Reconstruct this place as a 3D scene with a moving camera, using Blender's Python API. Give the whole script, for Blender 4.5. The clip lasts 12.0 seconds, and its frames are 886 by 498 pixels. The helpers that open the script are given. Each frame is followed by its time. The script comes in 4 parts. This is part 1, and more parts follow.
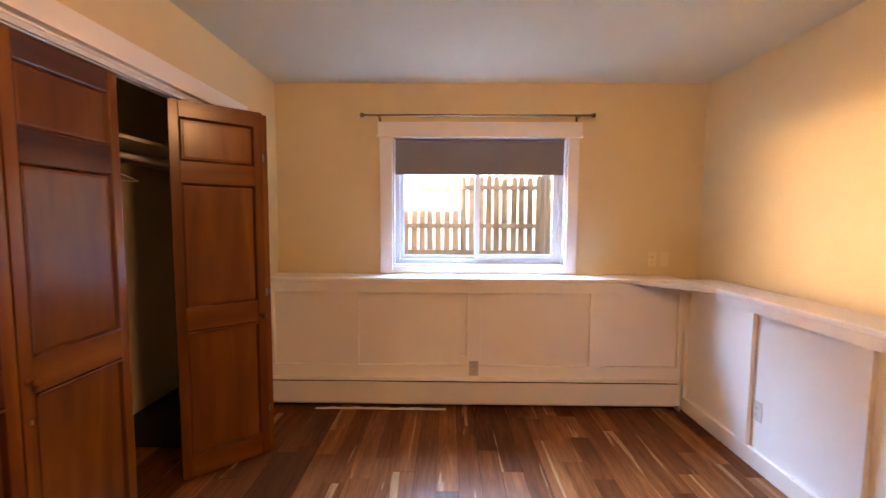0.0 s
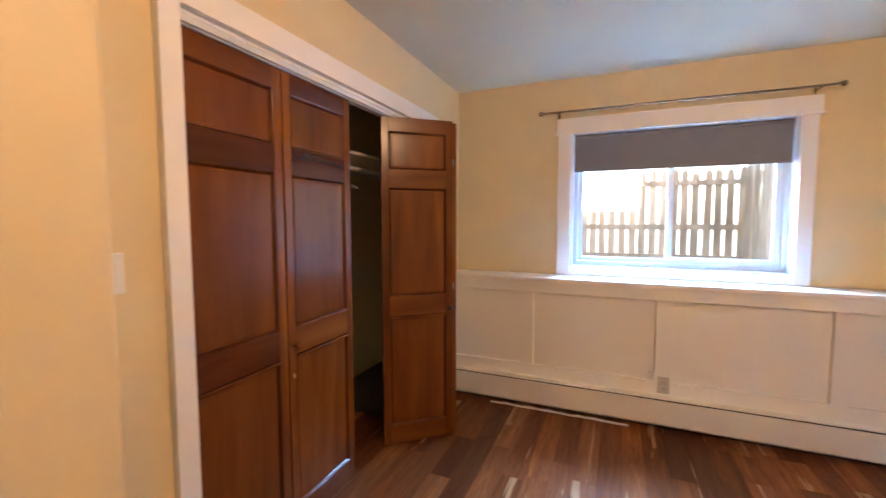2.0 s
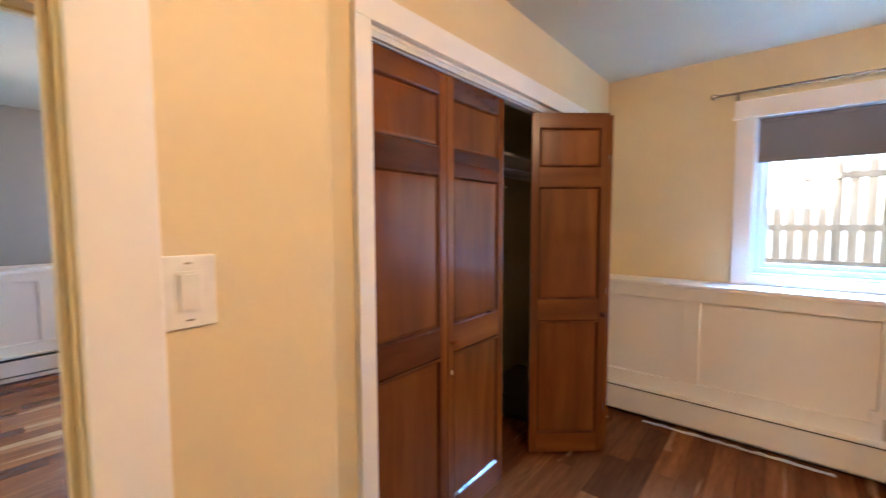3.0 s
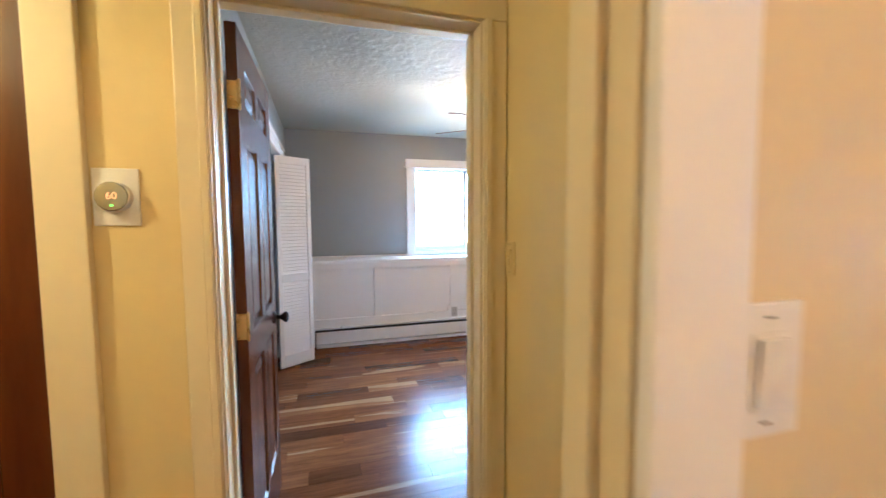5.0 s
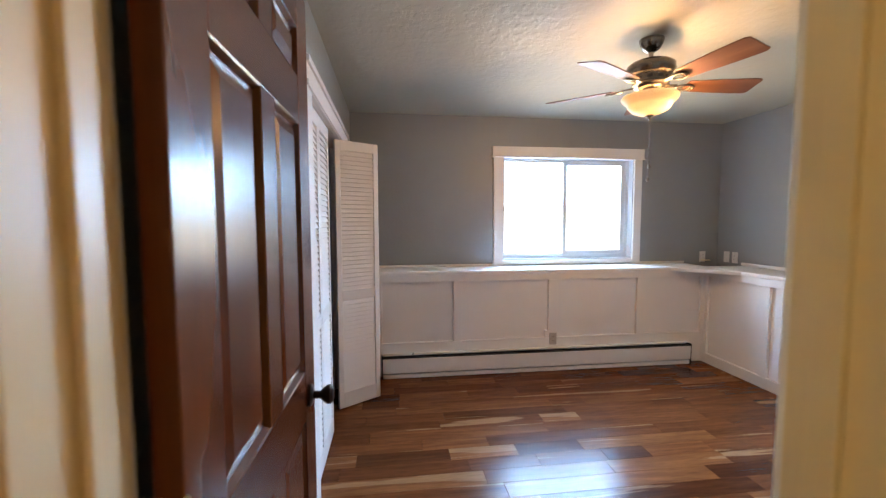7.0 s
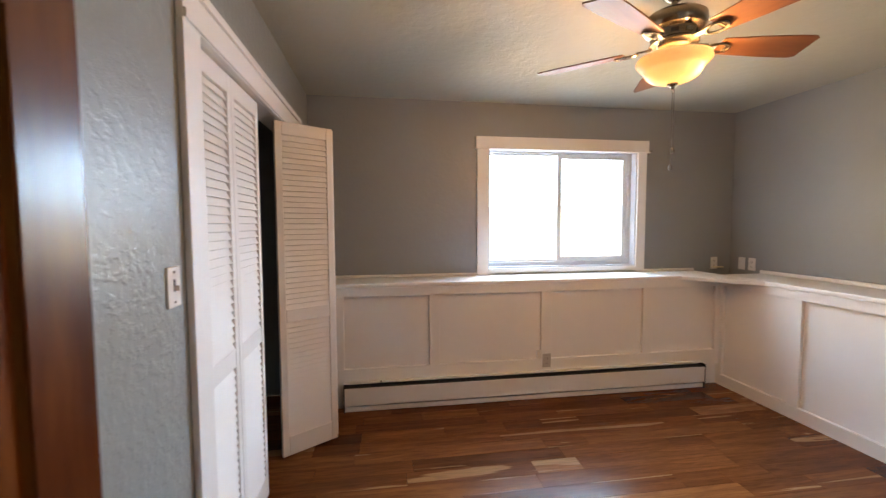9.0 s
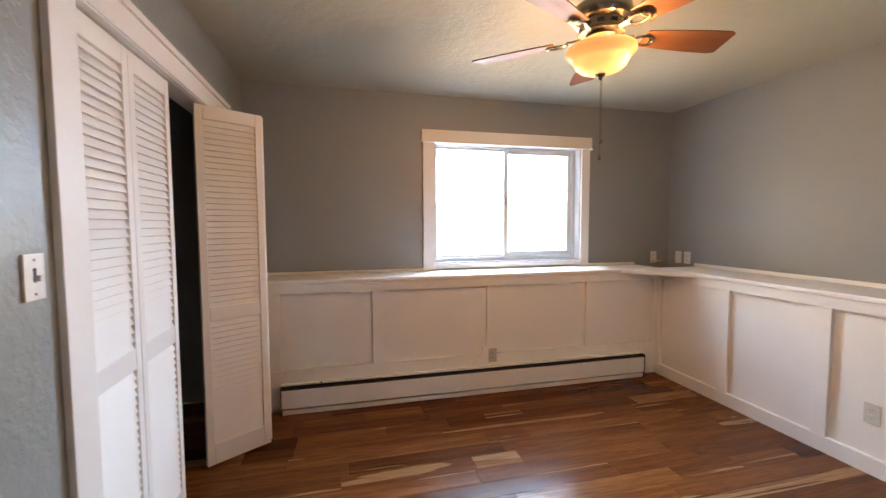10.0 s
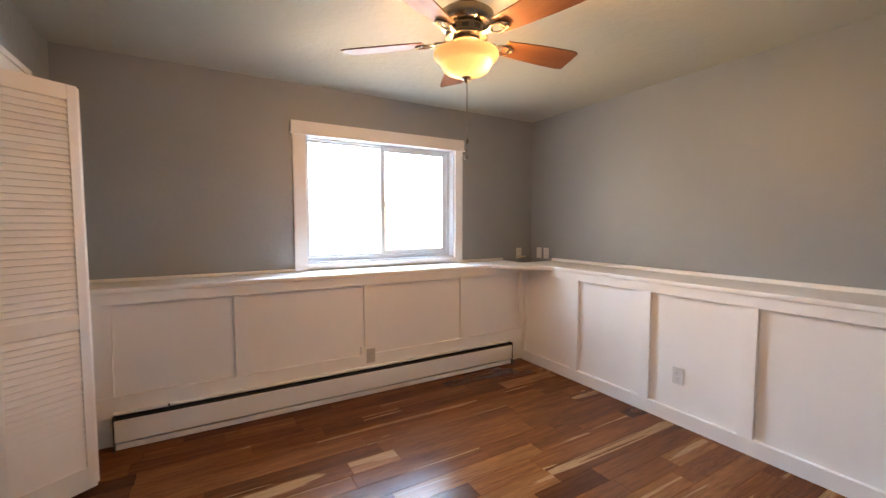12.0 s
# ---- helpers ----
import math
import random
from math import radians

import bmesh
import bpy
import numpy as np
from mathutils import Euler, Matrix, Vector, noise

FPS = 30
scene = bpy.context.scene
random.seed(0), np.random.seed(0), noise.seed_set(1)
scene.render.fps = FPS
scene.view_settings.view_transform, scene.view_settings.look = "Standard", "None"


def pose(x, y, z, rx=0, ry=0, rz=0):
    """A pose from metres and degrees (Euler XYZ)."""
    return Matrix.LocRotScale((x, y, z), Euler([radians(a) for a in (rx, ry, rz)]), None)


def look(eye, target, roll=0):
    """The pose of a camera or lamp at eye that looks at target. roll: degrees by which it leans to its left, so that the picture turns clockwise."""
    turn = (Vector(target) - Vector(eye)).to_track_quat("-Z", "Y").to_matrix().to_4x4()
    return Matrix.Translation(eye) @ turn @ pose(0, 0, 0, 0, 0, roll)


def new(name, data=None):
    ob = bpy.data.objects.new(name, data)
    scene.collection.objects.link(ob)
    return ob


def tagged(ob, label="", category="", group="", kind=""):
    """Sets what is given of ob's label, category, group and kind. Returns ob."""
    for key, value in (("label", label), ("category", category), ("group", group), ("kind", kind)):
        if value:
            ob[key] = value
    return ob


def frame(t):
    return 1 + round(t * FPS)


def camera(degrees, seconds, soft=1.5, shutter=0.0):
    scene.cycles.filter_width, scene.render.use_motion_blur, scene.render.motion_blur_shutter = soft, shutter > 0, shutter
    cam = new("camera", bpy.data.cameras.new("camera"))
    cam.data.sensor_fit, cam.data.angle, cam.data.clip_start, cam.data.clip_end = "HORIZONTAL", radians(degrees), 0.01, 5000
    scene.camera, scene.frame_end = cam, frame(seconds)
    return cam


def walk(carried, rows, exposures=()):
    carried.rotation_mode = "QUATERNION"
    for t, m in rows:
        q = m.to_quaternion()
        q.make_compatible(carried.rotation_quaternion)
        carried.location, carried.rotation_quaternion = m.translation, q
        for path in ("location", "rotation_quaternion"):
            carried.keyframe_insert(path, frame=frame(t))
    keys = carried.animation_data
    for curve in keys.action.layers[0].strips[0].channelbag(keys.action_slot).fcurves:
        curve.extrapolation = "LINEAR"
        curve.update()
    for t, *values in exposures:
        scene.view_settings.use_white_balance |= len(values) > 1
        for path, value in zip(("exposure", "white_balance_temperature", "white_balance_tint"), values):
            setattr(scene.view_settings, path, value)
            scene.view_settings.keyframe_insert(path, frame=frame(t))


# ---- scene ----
cam = camera(95.2, 12.0, soft=1.35, shutter=0.5)
PATH = [
    (0, (0.04, 0.101, 1.399), (0.015, 2.095, 1.252), 0.3),
    (0.5, (0.041, 0.1, 1.392), (-0.151, 2.086, 1.25), 0.2),
    (1, (0.033, 0.096, 1.382), (-0.342, 2.056, 1.244), 0.1),
    (1.5, (-0.015, 0.088, 1.386), (-0.576, 2.002, 1.24), 0.1),
    (2, (-0.082, 0.067, 1.383), (-0.864, 1.903, 1.244), -0.1),
    (2.5, (-0.153, 0.052, 1.384), (-1.184, 1.761, 1.246), -0.2),
    (3, (-0.249, 0.02, 1.384), (-1.528, 1.551, 1.247), -0.2),
    (3.5, (-0.361, -0.024, 1.382), (-1.862, 1.291, 1.246), -0.4),
    (3.7, (-0.413, -0.039, 1.377), (-1.992, 1.181, 1.241), -0.4),
    (5.3, (-0.877, -0.118, 1.41), (-2.82, 0.337, 1.271), -0.3),
    (5.5, (-0.976, -0.11, 1.413), (-2.933, 0.28, 1.276), -0.3),
    (6, (-1.201, -0.105, 1.403), (-3.176, 0.182, 1.266), -0.4),
    (6.5, (-1.482, -0.135, 1.414), (-3.461, 0.12, 1.278), -0.1),
    (7, (-1.73, -0.114, 1.422), (-3.708, 0.141, 1.283), -0.1),
    (8.8, (-2.245, 0.067, 1.415), (-4.223, 0.332, 1.291), -0.2),
    (9, (-2.282, 0.09, 1.411), (-4.256, 0.39, 1.288), -0.2),
    (9.5, (-2.304, 0.177, 1.387), (-4.263, 0.56, 1.264), -0.2),
    (10, (-2.316, 0.248, 1.364), (-4.254, 0.725, 1.241), -0.2),
    (10.5, (-2.321, 0.269, 1.351), (-4.223, 0.876, 1.231), -0.1),
    (11, (-2.324, 0.276, 1.353), (-4.175, 1.022, 1.229), -0.1),
    (11.2, (-2.317, 0.286, 1.352), (-4.146, 1.086, 1.23), -0.1),
    (11.5, (-2.332, 0.284, 1.351), (-4.114, 1.184, 1.226), -0.0),
    (12, (-2.331, 0.308, 1.347), (-4.055, 1.315, 1.223), 0.0),
]

SUN_AZ, SUN_EL = 152.0, 17.0
walk(cam, [(t, look(eye, target, roll)) for t, eye, target, roll in PATH],
     exposures=[(0.0, 3.07, 7400, 25), (1.0, 3.36, 7300, 22), (1.5, 3.44, 6350, 15), (2.0, 3.42, 5750, 11), (2.5, 3.54, 5450, 8), (3.0, 3.60, 5250, 6), (3.7, 3.70, 5250, 3), (5.5, 3.30, 5100, 3),
                (7.2, 2.78, 6300, 12), (8.8, 2.72, 7450, 15), (10.5, 2.76, 7700, 17), (12.0, 2.86, 7450, 16)])

# ---- world and lights ----
world = bpy.data.worlds.new("sky")
scene.world = world
world.use_nodes = True
sky = world.node_tree.nodes.new("ShaderNodeTexSky")
sky.sky_type, sky.sun_disc = "NISHITA", False
sky.sun_elevation, sky.sun_rotation = radians(SUN_EL), radians(SUN_AZ)
world.node_tree.nodes["Background"].inputs["Strength"].default_value = 0.15
world.node_tree.links.new(sky.outputs[0], world.node_tree.nodes["Background"].inputs["Color"])


def lamp(name, kind, m, energy, color, **more):
    data = bpy.data.lights.new(name, kind)
    data.energy, data.color = energy, color
    if kind == "SUN":
        data.angle = more["angle"]
    elif kind == "AREA":
        data.shape, data.size, data.size_y = "RECTANGLE", more["size"], more["size_y"]
    else:
        data.shadow_soft_size = more["radius"]
    ob = new(name, data)
    ob.matrix_world = m
    return ob


SUN_WAY = Vector((math.sin(radians(SUN_AZ)) * math.cos(radians(SUN_EL)), math.cos(radians(SUN_AZ)) * math.cos(radians(SUN_EL)), math.sin(radians(SUN_EL))))
lamp("sun", "SUN", look(SUN_WAY * 30, (0, 0, 0)), 5.0, (1.0, 0.93, 0.82), angle=radians(0.5))
WARM = (1.0, 0.55, 0.23)
FAN = Vector((-3.94, 1.372, 0))
lamp("fan_bulb", "POINT", pose(FAN.x + 0.070, FAN.y + 0.052, 2.082), 2.4, WARM, radius=0.022)
lamp("fan_bulb_far", "POINT", pose(FAN.x - 0.030, FAN.y - 0.022, 2.100), 3.0, WARM, radius=0.07)
lamp("bedroom_bulb", "POINT", pose(0.38, 0.72, 2.31), 6.6, (1.0, 0.56, 0.27), radius=0.13)
lamp("hall_bulb", "POINT", pose(-1.36, -1.60, 2.25), 3.6, (1.0, 0.74, 0.40), radius=0.025)
# skylight, and light off the sunlit yard, coming in at the two windows
lamp("window_light_yellow_room", "AREA", look((-0.1, 4.95, 3.25), (0.5, 2.3, 0.6)), 118.0, (0.36, 0.62, 1.0), size=2.4, size_y=0.9)
bounce = lamp("sunlit_yard_light_yellow_room", "AREA", look((-2.5, 5.3, 1.30), (2.0, 1.9, 1.5)), 10.0, (1.0, 0.66, 0.33), size=3.4, size_y=0.2)
bounce.data.spread = radians(64)
west = lamp("window_light_grey_room", "AREA", look((-6.6, 1.78, 2.28), (-3.3, 0.2, 0.3)), 46.0, (0.45, 0.70, 1.0), size=2.5, size_y=1.5)
west.data.spread = radians(125)
yard = lamp("sunlit_yard_light_grey_room", "AREA", look((-6.62, 1.78, 1.12), (-3.6, 2.3, 1.5)), 7.5, (1.0, 0.80, 0.52), size=2.5, size_y=0.85)
yard.data.spread = radians(130)


# ---- materials ----
def nodes_of(name):
    m = bpy.data.materials.new(name)
    m.use_nodes = True
    t = m.node_tree
    return m, t, t.nodes["Principled BSDF"]


def add(t, kind, **values):
    n = t.nodes.new(kind)
    for key, value in values.items():
        n.inputs[key].default_value = value
    return n


def ramp(t, stops):
    n = t.nodes.new("ShaderNodeValToRGB")
    el = n.color_ramp.elements
    while len(el) < len(stops):
        el.new(0.5)
    for e, (p, c) in zip(el, stops):
        e.position, e.color = p, (*c, 1)
    return n


def mixed(t, kind="MIX"):
    n = t.nodes.new("ShaderNodeMix")
    n.data_type, n.blend_type = "RGBA", kind
    return n


def paint(name, color, rough=0.5, grain=60.0, bump=0.15, vary=0.06, coat=0.0, depth=0.002, lumps=False):
    """Painted surface: faint blotches, roller texture, slight gloss changes."""
    m, t, b = nodes_of(name)
    co = add(t, "ShaderNodeTexCoord")
    big = add(t, "ShaderNodeTexNoise", Scale=1.7, Detail=4.0, Roughness=0.6)
    fine = add(t, "ShaderNodeTexNoise", Scale=grain, Detail=5.0, Roughness=0.55)
    t.links.new(co.outputs["Object"], big.inputs["Vector"])
    t.links.new(co.outputs["Object"], fine.inputs["Vector"])
    r = ramp(t, [(0.3, tuple(c * (1 - vary) for c in color)), (0.7, tuple(min(1, c * (1 + vary * 0.5)) for c in color))])
    t.links.new(big.outputs["Fac"], r.inputs["Fac"])
    t.links.new(r.outputs["Color"], b.inputs["Base Color"])
    rr = add(t, "ShaderNodeMapRange")
    rr.inputs["To Min"].default_value, rr.inputs["To Max"].default_value = rough * 0.85, min(1, rough * 1.15)
    t.links.new(big.outputs["Fac"], rr.inputs["Value"])
    t.links.new(rr.outputs["Result"], b.inputs["Roughness"])
    bp = add(t, "ShaderNodeBump", Strength=bump, Distance=depth)
    if lumps:
        vo = add(t, "ShaderNodeTexNoise", Scale=grain * 0.35, Detail=3.0, Roughness=0.6)
        t.links.new(co.outputs["Object"], vo.inputs["Vector"])
        cut = ramp(t, [(0.44, (0, 0, 0)), (0.58, (1, 1, 1))])
        t.links.new(vo.outputs["Fac"], cut.inputs["Fac"])
        mx = mixed(t)
        mx.inputs["Factor"].default_value = 0.25
        t.links.new(cut.outputs["Color"], mx.inputs["A"])
        t.links.new(fine.outputs["Fac"], mx.inputs["B"])
        t.links.new(mx.outputs["Result"], bp.inputs["Height"])
    else:
        t.links.new(fine.outputs["Fac"], bp.inputs["Height"])
    t.links.new(bp.outputs["Normal"], b.inputs["Normal"])
    b.inputs["Coat Weight"].default_value = coat
    return m


def plain(name, color, rough=0.4, metal=0.0, coat=0.0):
    m, t, b = nodes_of(name)
    co = add(t, "ShaderNodeTexCoord")
    n = add(t, "ShaderNodeTexNoise", Scale=35.0, Detail=4.0)
    t.links.new(co.outputs["Object"], n.inputs["Vector"])
    r = ramp(t, [(0.3, tuple(c * 0.9 for c in color)), (0.7, color)])
    t.links.new(n.outputs["Fac"], r.inputs["Fac"])
    t.links.new(r.outputs["Color"], b.inputs["Base Color"])
    rr = add(t, "ShaderNodeMapRange")
    rr.inputs["To Min"].default_value, rr.inputs["To Max"].default_value = rough * 0.8, min(1, rough * 1.2)
    t.links.new(n.outputs["Fac"], rr.inputs["Value"])
    t.links.new(rr.outputs["Result"], b.inputs["Roughness"])
    b.inputs["Metallic"].default_value, b.inputs["Coat Weight"].default_value = metal, coat
    return m


def stained(name, dark, mid, light, rough=0.28, axis=2, coat=0.3, spread=0.12, figure=17.0):
    """Stained wood with grain along one axis of the object."""
    m, t, b = nodes_of(name)
    co, info = add(t, "ShaderNodeTexCoord"), add(t, "ShaderNodeObjectInfo")
    mp = add(t, "ShaderNodeMapping")
    sc = [figure, figure, figure]
    sc[axis] = figure * 0.14
    mp.inputs["Scale"].default_value = sc
    off = add(t, "ShaderNodeVectorMath")
    off.operation = "SCALE"
    off.inputs[0].default_value = (13.0, 7.0, 17.0)
    t.links.new(info.outputs["Random"], off.inputs["Scale"])
    sm = add(t, "ShaderNodeVectorMath")
    t.links.new(co.outputs["Object"], mp.inputs["Vector"])
    t.links.new(mp.outputs["Vector"], sm.inputs[0])
    t.links.new(off.outputs["Vector"], sm.inputs[1])
    n1 = add(t, "ShaderNodeTexNoise", Scale=0.55, Detail=5.0, Roughness=0.5, Distortion=0.4)
    n2 = add(t, "ShaderNodeTexNoise", Scale=4.0, Detail=3.0, Roughness=0.6)
    t.links.new(sm.outputs["Vector"], n1.inputs["Vector"])
    t.links.new(sm.outputs["Vector"], n2.inputs["Vector"])
    r = ramp(t, [(0.28, dark), (0.52, mid), (0.78, light)])
    t.links.new(n1.outputs["Fac"], r.inputs["Fac"])
    pores = ramp(t, [(0.36, (0.55, 0.55, 0.55)), (0.5, (1, 1, 1))])
    t.links.new(n2.outputs["Fac"], pores.inputs["Fac"])
    mx = mixed(t, "MULTIPLY")
    mx.inputs["Factor"].default_value = 0.12
    t.links.new(r.outputs["Color"], mx.inputs["A"])
    t.links.new(pores.outputs["Color"], mx.inputs["B"])
    hue = add(t, "ShaderNodeHueSaturation")
    rv = add(t, "ShaderNodeMapRange")
    rv.inputs["To Min"].default_value, rv.inputs["To Max"].default_value = 1 - spread, 1 + spread
    t.links.new(info.outputs["Random"], rv.inputs["Value"])
    t.links.new(rv.outputs["Result"], hue.inputs["Value"])
    t.links.new(mx.outputs["Result"], hue.inputs["Color"])
    t.links.new(hue.outputs["Color"], b.inputs["Base Color"])
    bp = add(t, "ShaderNodeBump", Strength=0.04, Distance=0.001)
    t.links.new(n2.outputs["Fac"], bp.inputs["Height"])
    t.links.new(bp.outputs["Normal"], b.inputs["Normal"])
    b.inputs["Roughness"].default_value, b.inputs["Coat Weight"].default_value, b.inputs["Coat Roughness"].default_value = rough, coat, 0.15
    b.inputs["Specular IOR Level"].default_value = 0.38
    return m


def floor_wood(name):
    """Acacia planks: each its own tone, streaked heartwood with pale sapwood edges."""
    m, t, b = nodes_of(name)
    co, info = add(t, "ShaderNodeTexCoord"), add(t, "ShaderNodeObjectInfo")
    off = add(t, "ShaderNodeVectorMath")
    off.operation = "SCALE"
    off.inputs[0].default_value = (31.0, 57.0, 11.0)
    t.links.new(info.outputs["Random"], off.inputs["Scale"])
    mp = add(t, "ShaderNodeMapping")
    mp.inputs["Scale"].default_value = (14.0, 1.0, 1.0)
    sm = add(t, "ShaderNodeVectorMath")
    t.links.new(co.outputs["Object"], mp.inputs["Vector"])
    t.links.new(mp.outputs["Vector"], sm.inputs[0])
    t.links.new(off.outputs["Vector"], sm.inputs[1])
    grain = add(t, "ShaderNodeTexNoise", Scale=1.6, Detail=8.0, Roughness=0.65, Distortion=0.8)
    band = add(t, "ShaderNodeTexNoise", Scale=0.62, Detail=4.0, Roughness=0.5, Distortion=1.1)
    fine = add(t, "ShaderNodeTexNoise", Scale=9.0, Detail=3.0)
    for n in (grain, fine):
        t.links.new(sm.outputs["Vector"], n.inputs["Vector"])
    mp2 = add(t, "ShaderNodeMapping")
    mp2.inputs["Scale"].default_value = (1.0, 0.55, 1.0)
    t.links.new(sm.outputs["Vector"], mp2.inputs["Vector"])
    t.links.new(mp2.outputs["Vector"], band.inputs["Vector"])
    tone = ramp(t, [(0.0, (0.068, 0.0195, 0.0066)), (0.20, (0.115, 0.0345, 0.0108)), (0.58, (0.160, 0.0510, 0.0155)), (0.88, (0.200, 0.0680, 0.0210)), (0.98, (0.228, 0.085, 0.028)), (1.0, (0.31, 0.150, 0.064))])
    t.links.new(info.outputs["Random"], tone.inputs["Fac"])
    streak = ramp(t, [(0.3, (0.52, 0.48, 0.46)), (0.5, (1, 1, 1)), (0.7, (1.75, 1.72, 1.6))])
    t.links.new(grain.outputs["Fac"], streak.inputs["Fac"])
    m1 = mixed(t, "MULTIPLY")
    m1.inputs["Factor"].default_value = 0.6
    t.links.new(tone.outputs["Color"], m1.inputs["A"])
    t.links.new(streak.outputs["Color"], m1.inputs["B"])
    sap = ramp(t, [(0.622, (0, 0, 0)), (0.64, (0.95, 0.95, 0.95))])
    t.links.new(band.outputs["Fac"], sap.inputs["Fac"])
    m2 = mixed(t)
    m2.inputs["B"].default_value = (0.33, 0.170, 0.074, 1)
    t.links.new(sap.outputs["Color"], m2.inputs["Factor"])
    t.links.new(m1.outputs["Result"], m2.inputs["A"])
    m3 = mixed(t, "MULTIPLY")
    m3.inputs["Factor"].default_value = 0.35
    pores = ramp(t, [(0.36, (0.4, 0.4, 0.4)), (0.52, (1, 1, 1))])
    t.links.new(fine.outputs["Fac"], pores.inputs["Fac"])
    t.links.new(m2.outputs["Result"], m3.inputs["A"])
    t.links.new(pores.outputs["Color"], m3.inputs["B"])
    t.links.new(m3.outputs["Result"], b.inputs["Base Color"])
    rr = add(t, "ShaderNodeMapRange")
    b.inputs["Specular IOR Level"].default_value = 0.2
    rr.inputs["To Min"].default_value, rr.inputs["To Max"].default_value = 0.17, 0.28
    t.links.new(grain.outputs["Fac"], rr.inputs["Value"])
    t.links.new(rr.outputs["Result"], b.inputs["Roughness"])
    bp = add(t, "ShaderNodeBump", Strength=0.12, Distance=0.001)
    t.links.new(grain.outputs["Fac"], bp.inputs["Height"])
    t.links.new(bp.outputs["Normal"], b.inputs["Normal"])
    return m


def glowing(name, color, strength):
    m, t, b = nodes_of(name)
    b.inputs["Base Color"].default_value = (*color, 1)
    b.inputs["Emission Color"].default_value, b.inputs["Emission Strength"].default_value = (*color, 1), strength
    return m


def pane_glass(name):
    m, t, b = nodes_of(name)
    b.inputs["Roughness"].default_value, b.inputs["IOR"].default_value, b.inputs["Transmission Weight"].default_value = 0.0, 1.45, 1.0
    return m


def frosted(name, color):
    """Frosted alabaster glass: light from inside comes through scattered."""
    m, t, b = nodes_of(name)
    tr = add(t, "ShaderNodeBsdfTranslucent")
    n = add(t, "ShaderNodeTexNoise", Scale=16.0, Detail=4.0)
    r = ramp(t, [(0.3, tuple(c * 0.85 for c in color)), (0.7, color)])
    t.links.new(n.outputs["Fac"], r.inputs["Fac"])
    t.links.new(r.outputs["Color"], tr.inputs["Color"])
    b.inputs["Base Color"].default_value, b.inputs["Roughness"].default_value = (0.6, 0.5, 0.38, 1), 0.25
    mx = add(t, "ShaderNodeMixShader", Fac=0.6)
    t.links.new(b.outputs["BSDF"], mx.inputs[1])
    t.links.new(tr.outputs["BSDF"], mx.inputs[2])
    t.links.new(mx.outputs["Shader"], t.nodes["Material Output"].inputs["Surface"])
    return m


CREAM = paint("cream_wall_paint", (0.70, 0.585, 0.355), 0.5, grain=90, bump=0.2, vary=0.05)
HALL_CREAM = paint("hall_wall_paint", (0.74, 0.60, 0.285), 0.45, grain=80, bump=0.2, vary=0.05)
GREY = paint("grey_wall_paint", (0.278, 0.300, 0.310), 0.43, grain=70, bump=0.16, vary=0.04, depth=0.003, lumps=True)
GREY_LUMPY = paint("grey_orange_peel_paint", (0.285, 0.312, 0.305), 0.33, grain=75, bump=0.42, vary=0.04, depth=0.003, lumps=True)
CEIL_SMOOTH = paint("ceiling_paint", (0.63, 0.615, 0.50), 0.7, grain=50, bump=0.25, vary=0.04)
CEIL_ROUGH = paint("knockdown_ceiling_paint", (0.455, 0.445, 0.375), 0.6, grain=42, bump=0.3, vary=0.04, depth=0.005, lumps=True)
WHITE = paint("white_trim_paint", (0.82, 0.81, 0.79), 0.52, grain=120, bump=0.08, vary=0.03)
VINYL = paint("white_vinyl", (0.63, 0.68, 0.73), 0.35, grain=150, bump=0.04, vary=0.02)
JAMB = paint("ivory_trim_paint", (0.76, 0.66, 0.43), 0.4, grain=100, bump=0.08, vary=0.04, coat=0.04)
PLATE = plain("white_plastic", (0.80, 0.79, 0.76), 0.3)
PLATE_SOFT = plain("soft_white_plastic", (0.62, 0.61, 0.59), 0.35)
PLATE_GREY = plain("grey_plastic", (0.50, 0.48, 0.45), 0.35)
SLOT = plain("black_slot", (0.012, 0.012, 0.012), 0.6)
MAHOGANY = stained("mahogany_stain", (0.085, 0.021, 0.0027), (0.150, 0.042, 0.0052), (0.232, 0.077, 0.011), 0.26, coat=0.06, spread=0.14, figure=11.0)
DOOR_STAIN = stained("deep_mahogany_stain", (0.050, 0.010, 0.0022), (0.092, 0.020, 0.0042), (0.155, 0.044, 0.009), 0.26, coat=0.05, spread=0.08)
DOOR_RAIL = stained("deep_mahogany_rail", (0.050, 0.010, 0.0022), (0.092, 0.020, 0.0042), (0.155, 0.044, 0.009), 0.26, axis=0, coat=0.05, spread=0.08)
DARK_RAIL = stained("dark_mahogany_stain", (0.032, 0.009, 0.005), (0.075, 0.020, 0.010), (0.13, 0.038, 0.016), 0.26, axis=1, spread=0.15)
FLOOR = floor_wood("acacia_planks")
SUBFLOOR = plain("dark_seam", (0.045, 0.016, 0.008), 0.8)
BRASS = plain("brass", (0.72, 0.50, 0.18), 0.28, 1.0)
NICKEL = plain("antique_nickel", (0.30, 0.27, 0.23), 0.25, 1.0)
BRONZE = plain("dark_bronze", (0.035, 0.026, 0.022), 0.3, 0.8)
BLADE = stained("cherry_blade", (0.12, 0.045, 0.02), (0.20, 0.085, 0.04), (0.28, 0.13, 0.065), 0.45, axis=0, coat=0.0, spread=0.03)
BLADE.node_tree.nodes["Principled BSDF"].inputs["Specular IOR Level"].default_value = 0.25
BOWL = frosted("frosted_amber_glass", (0.055, 0.047, 0.033))
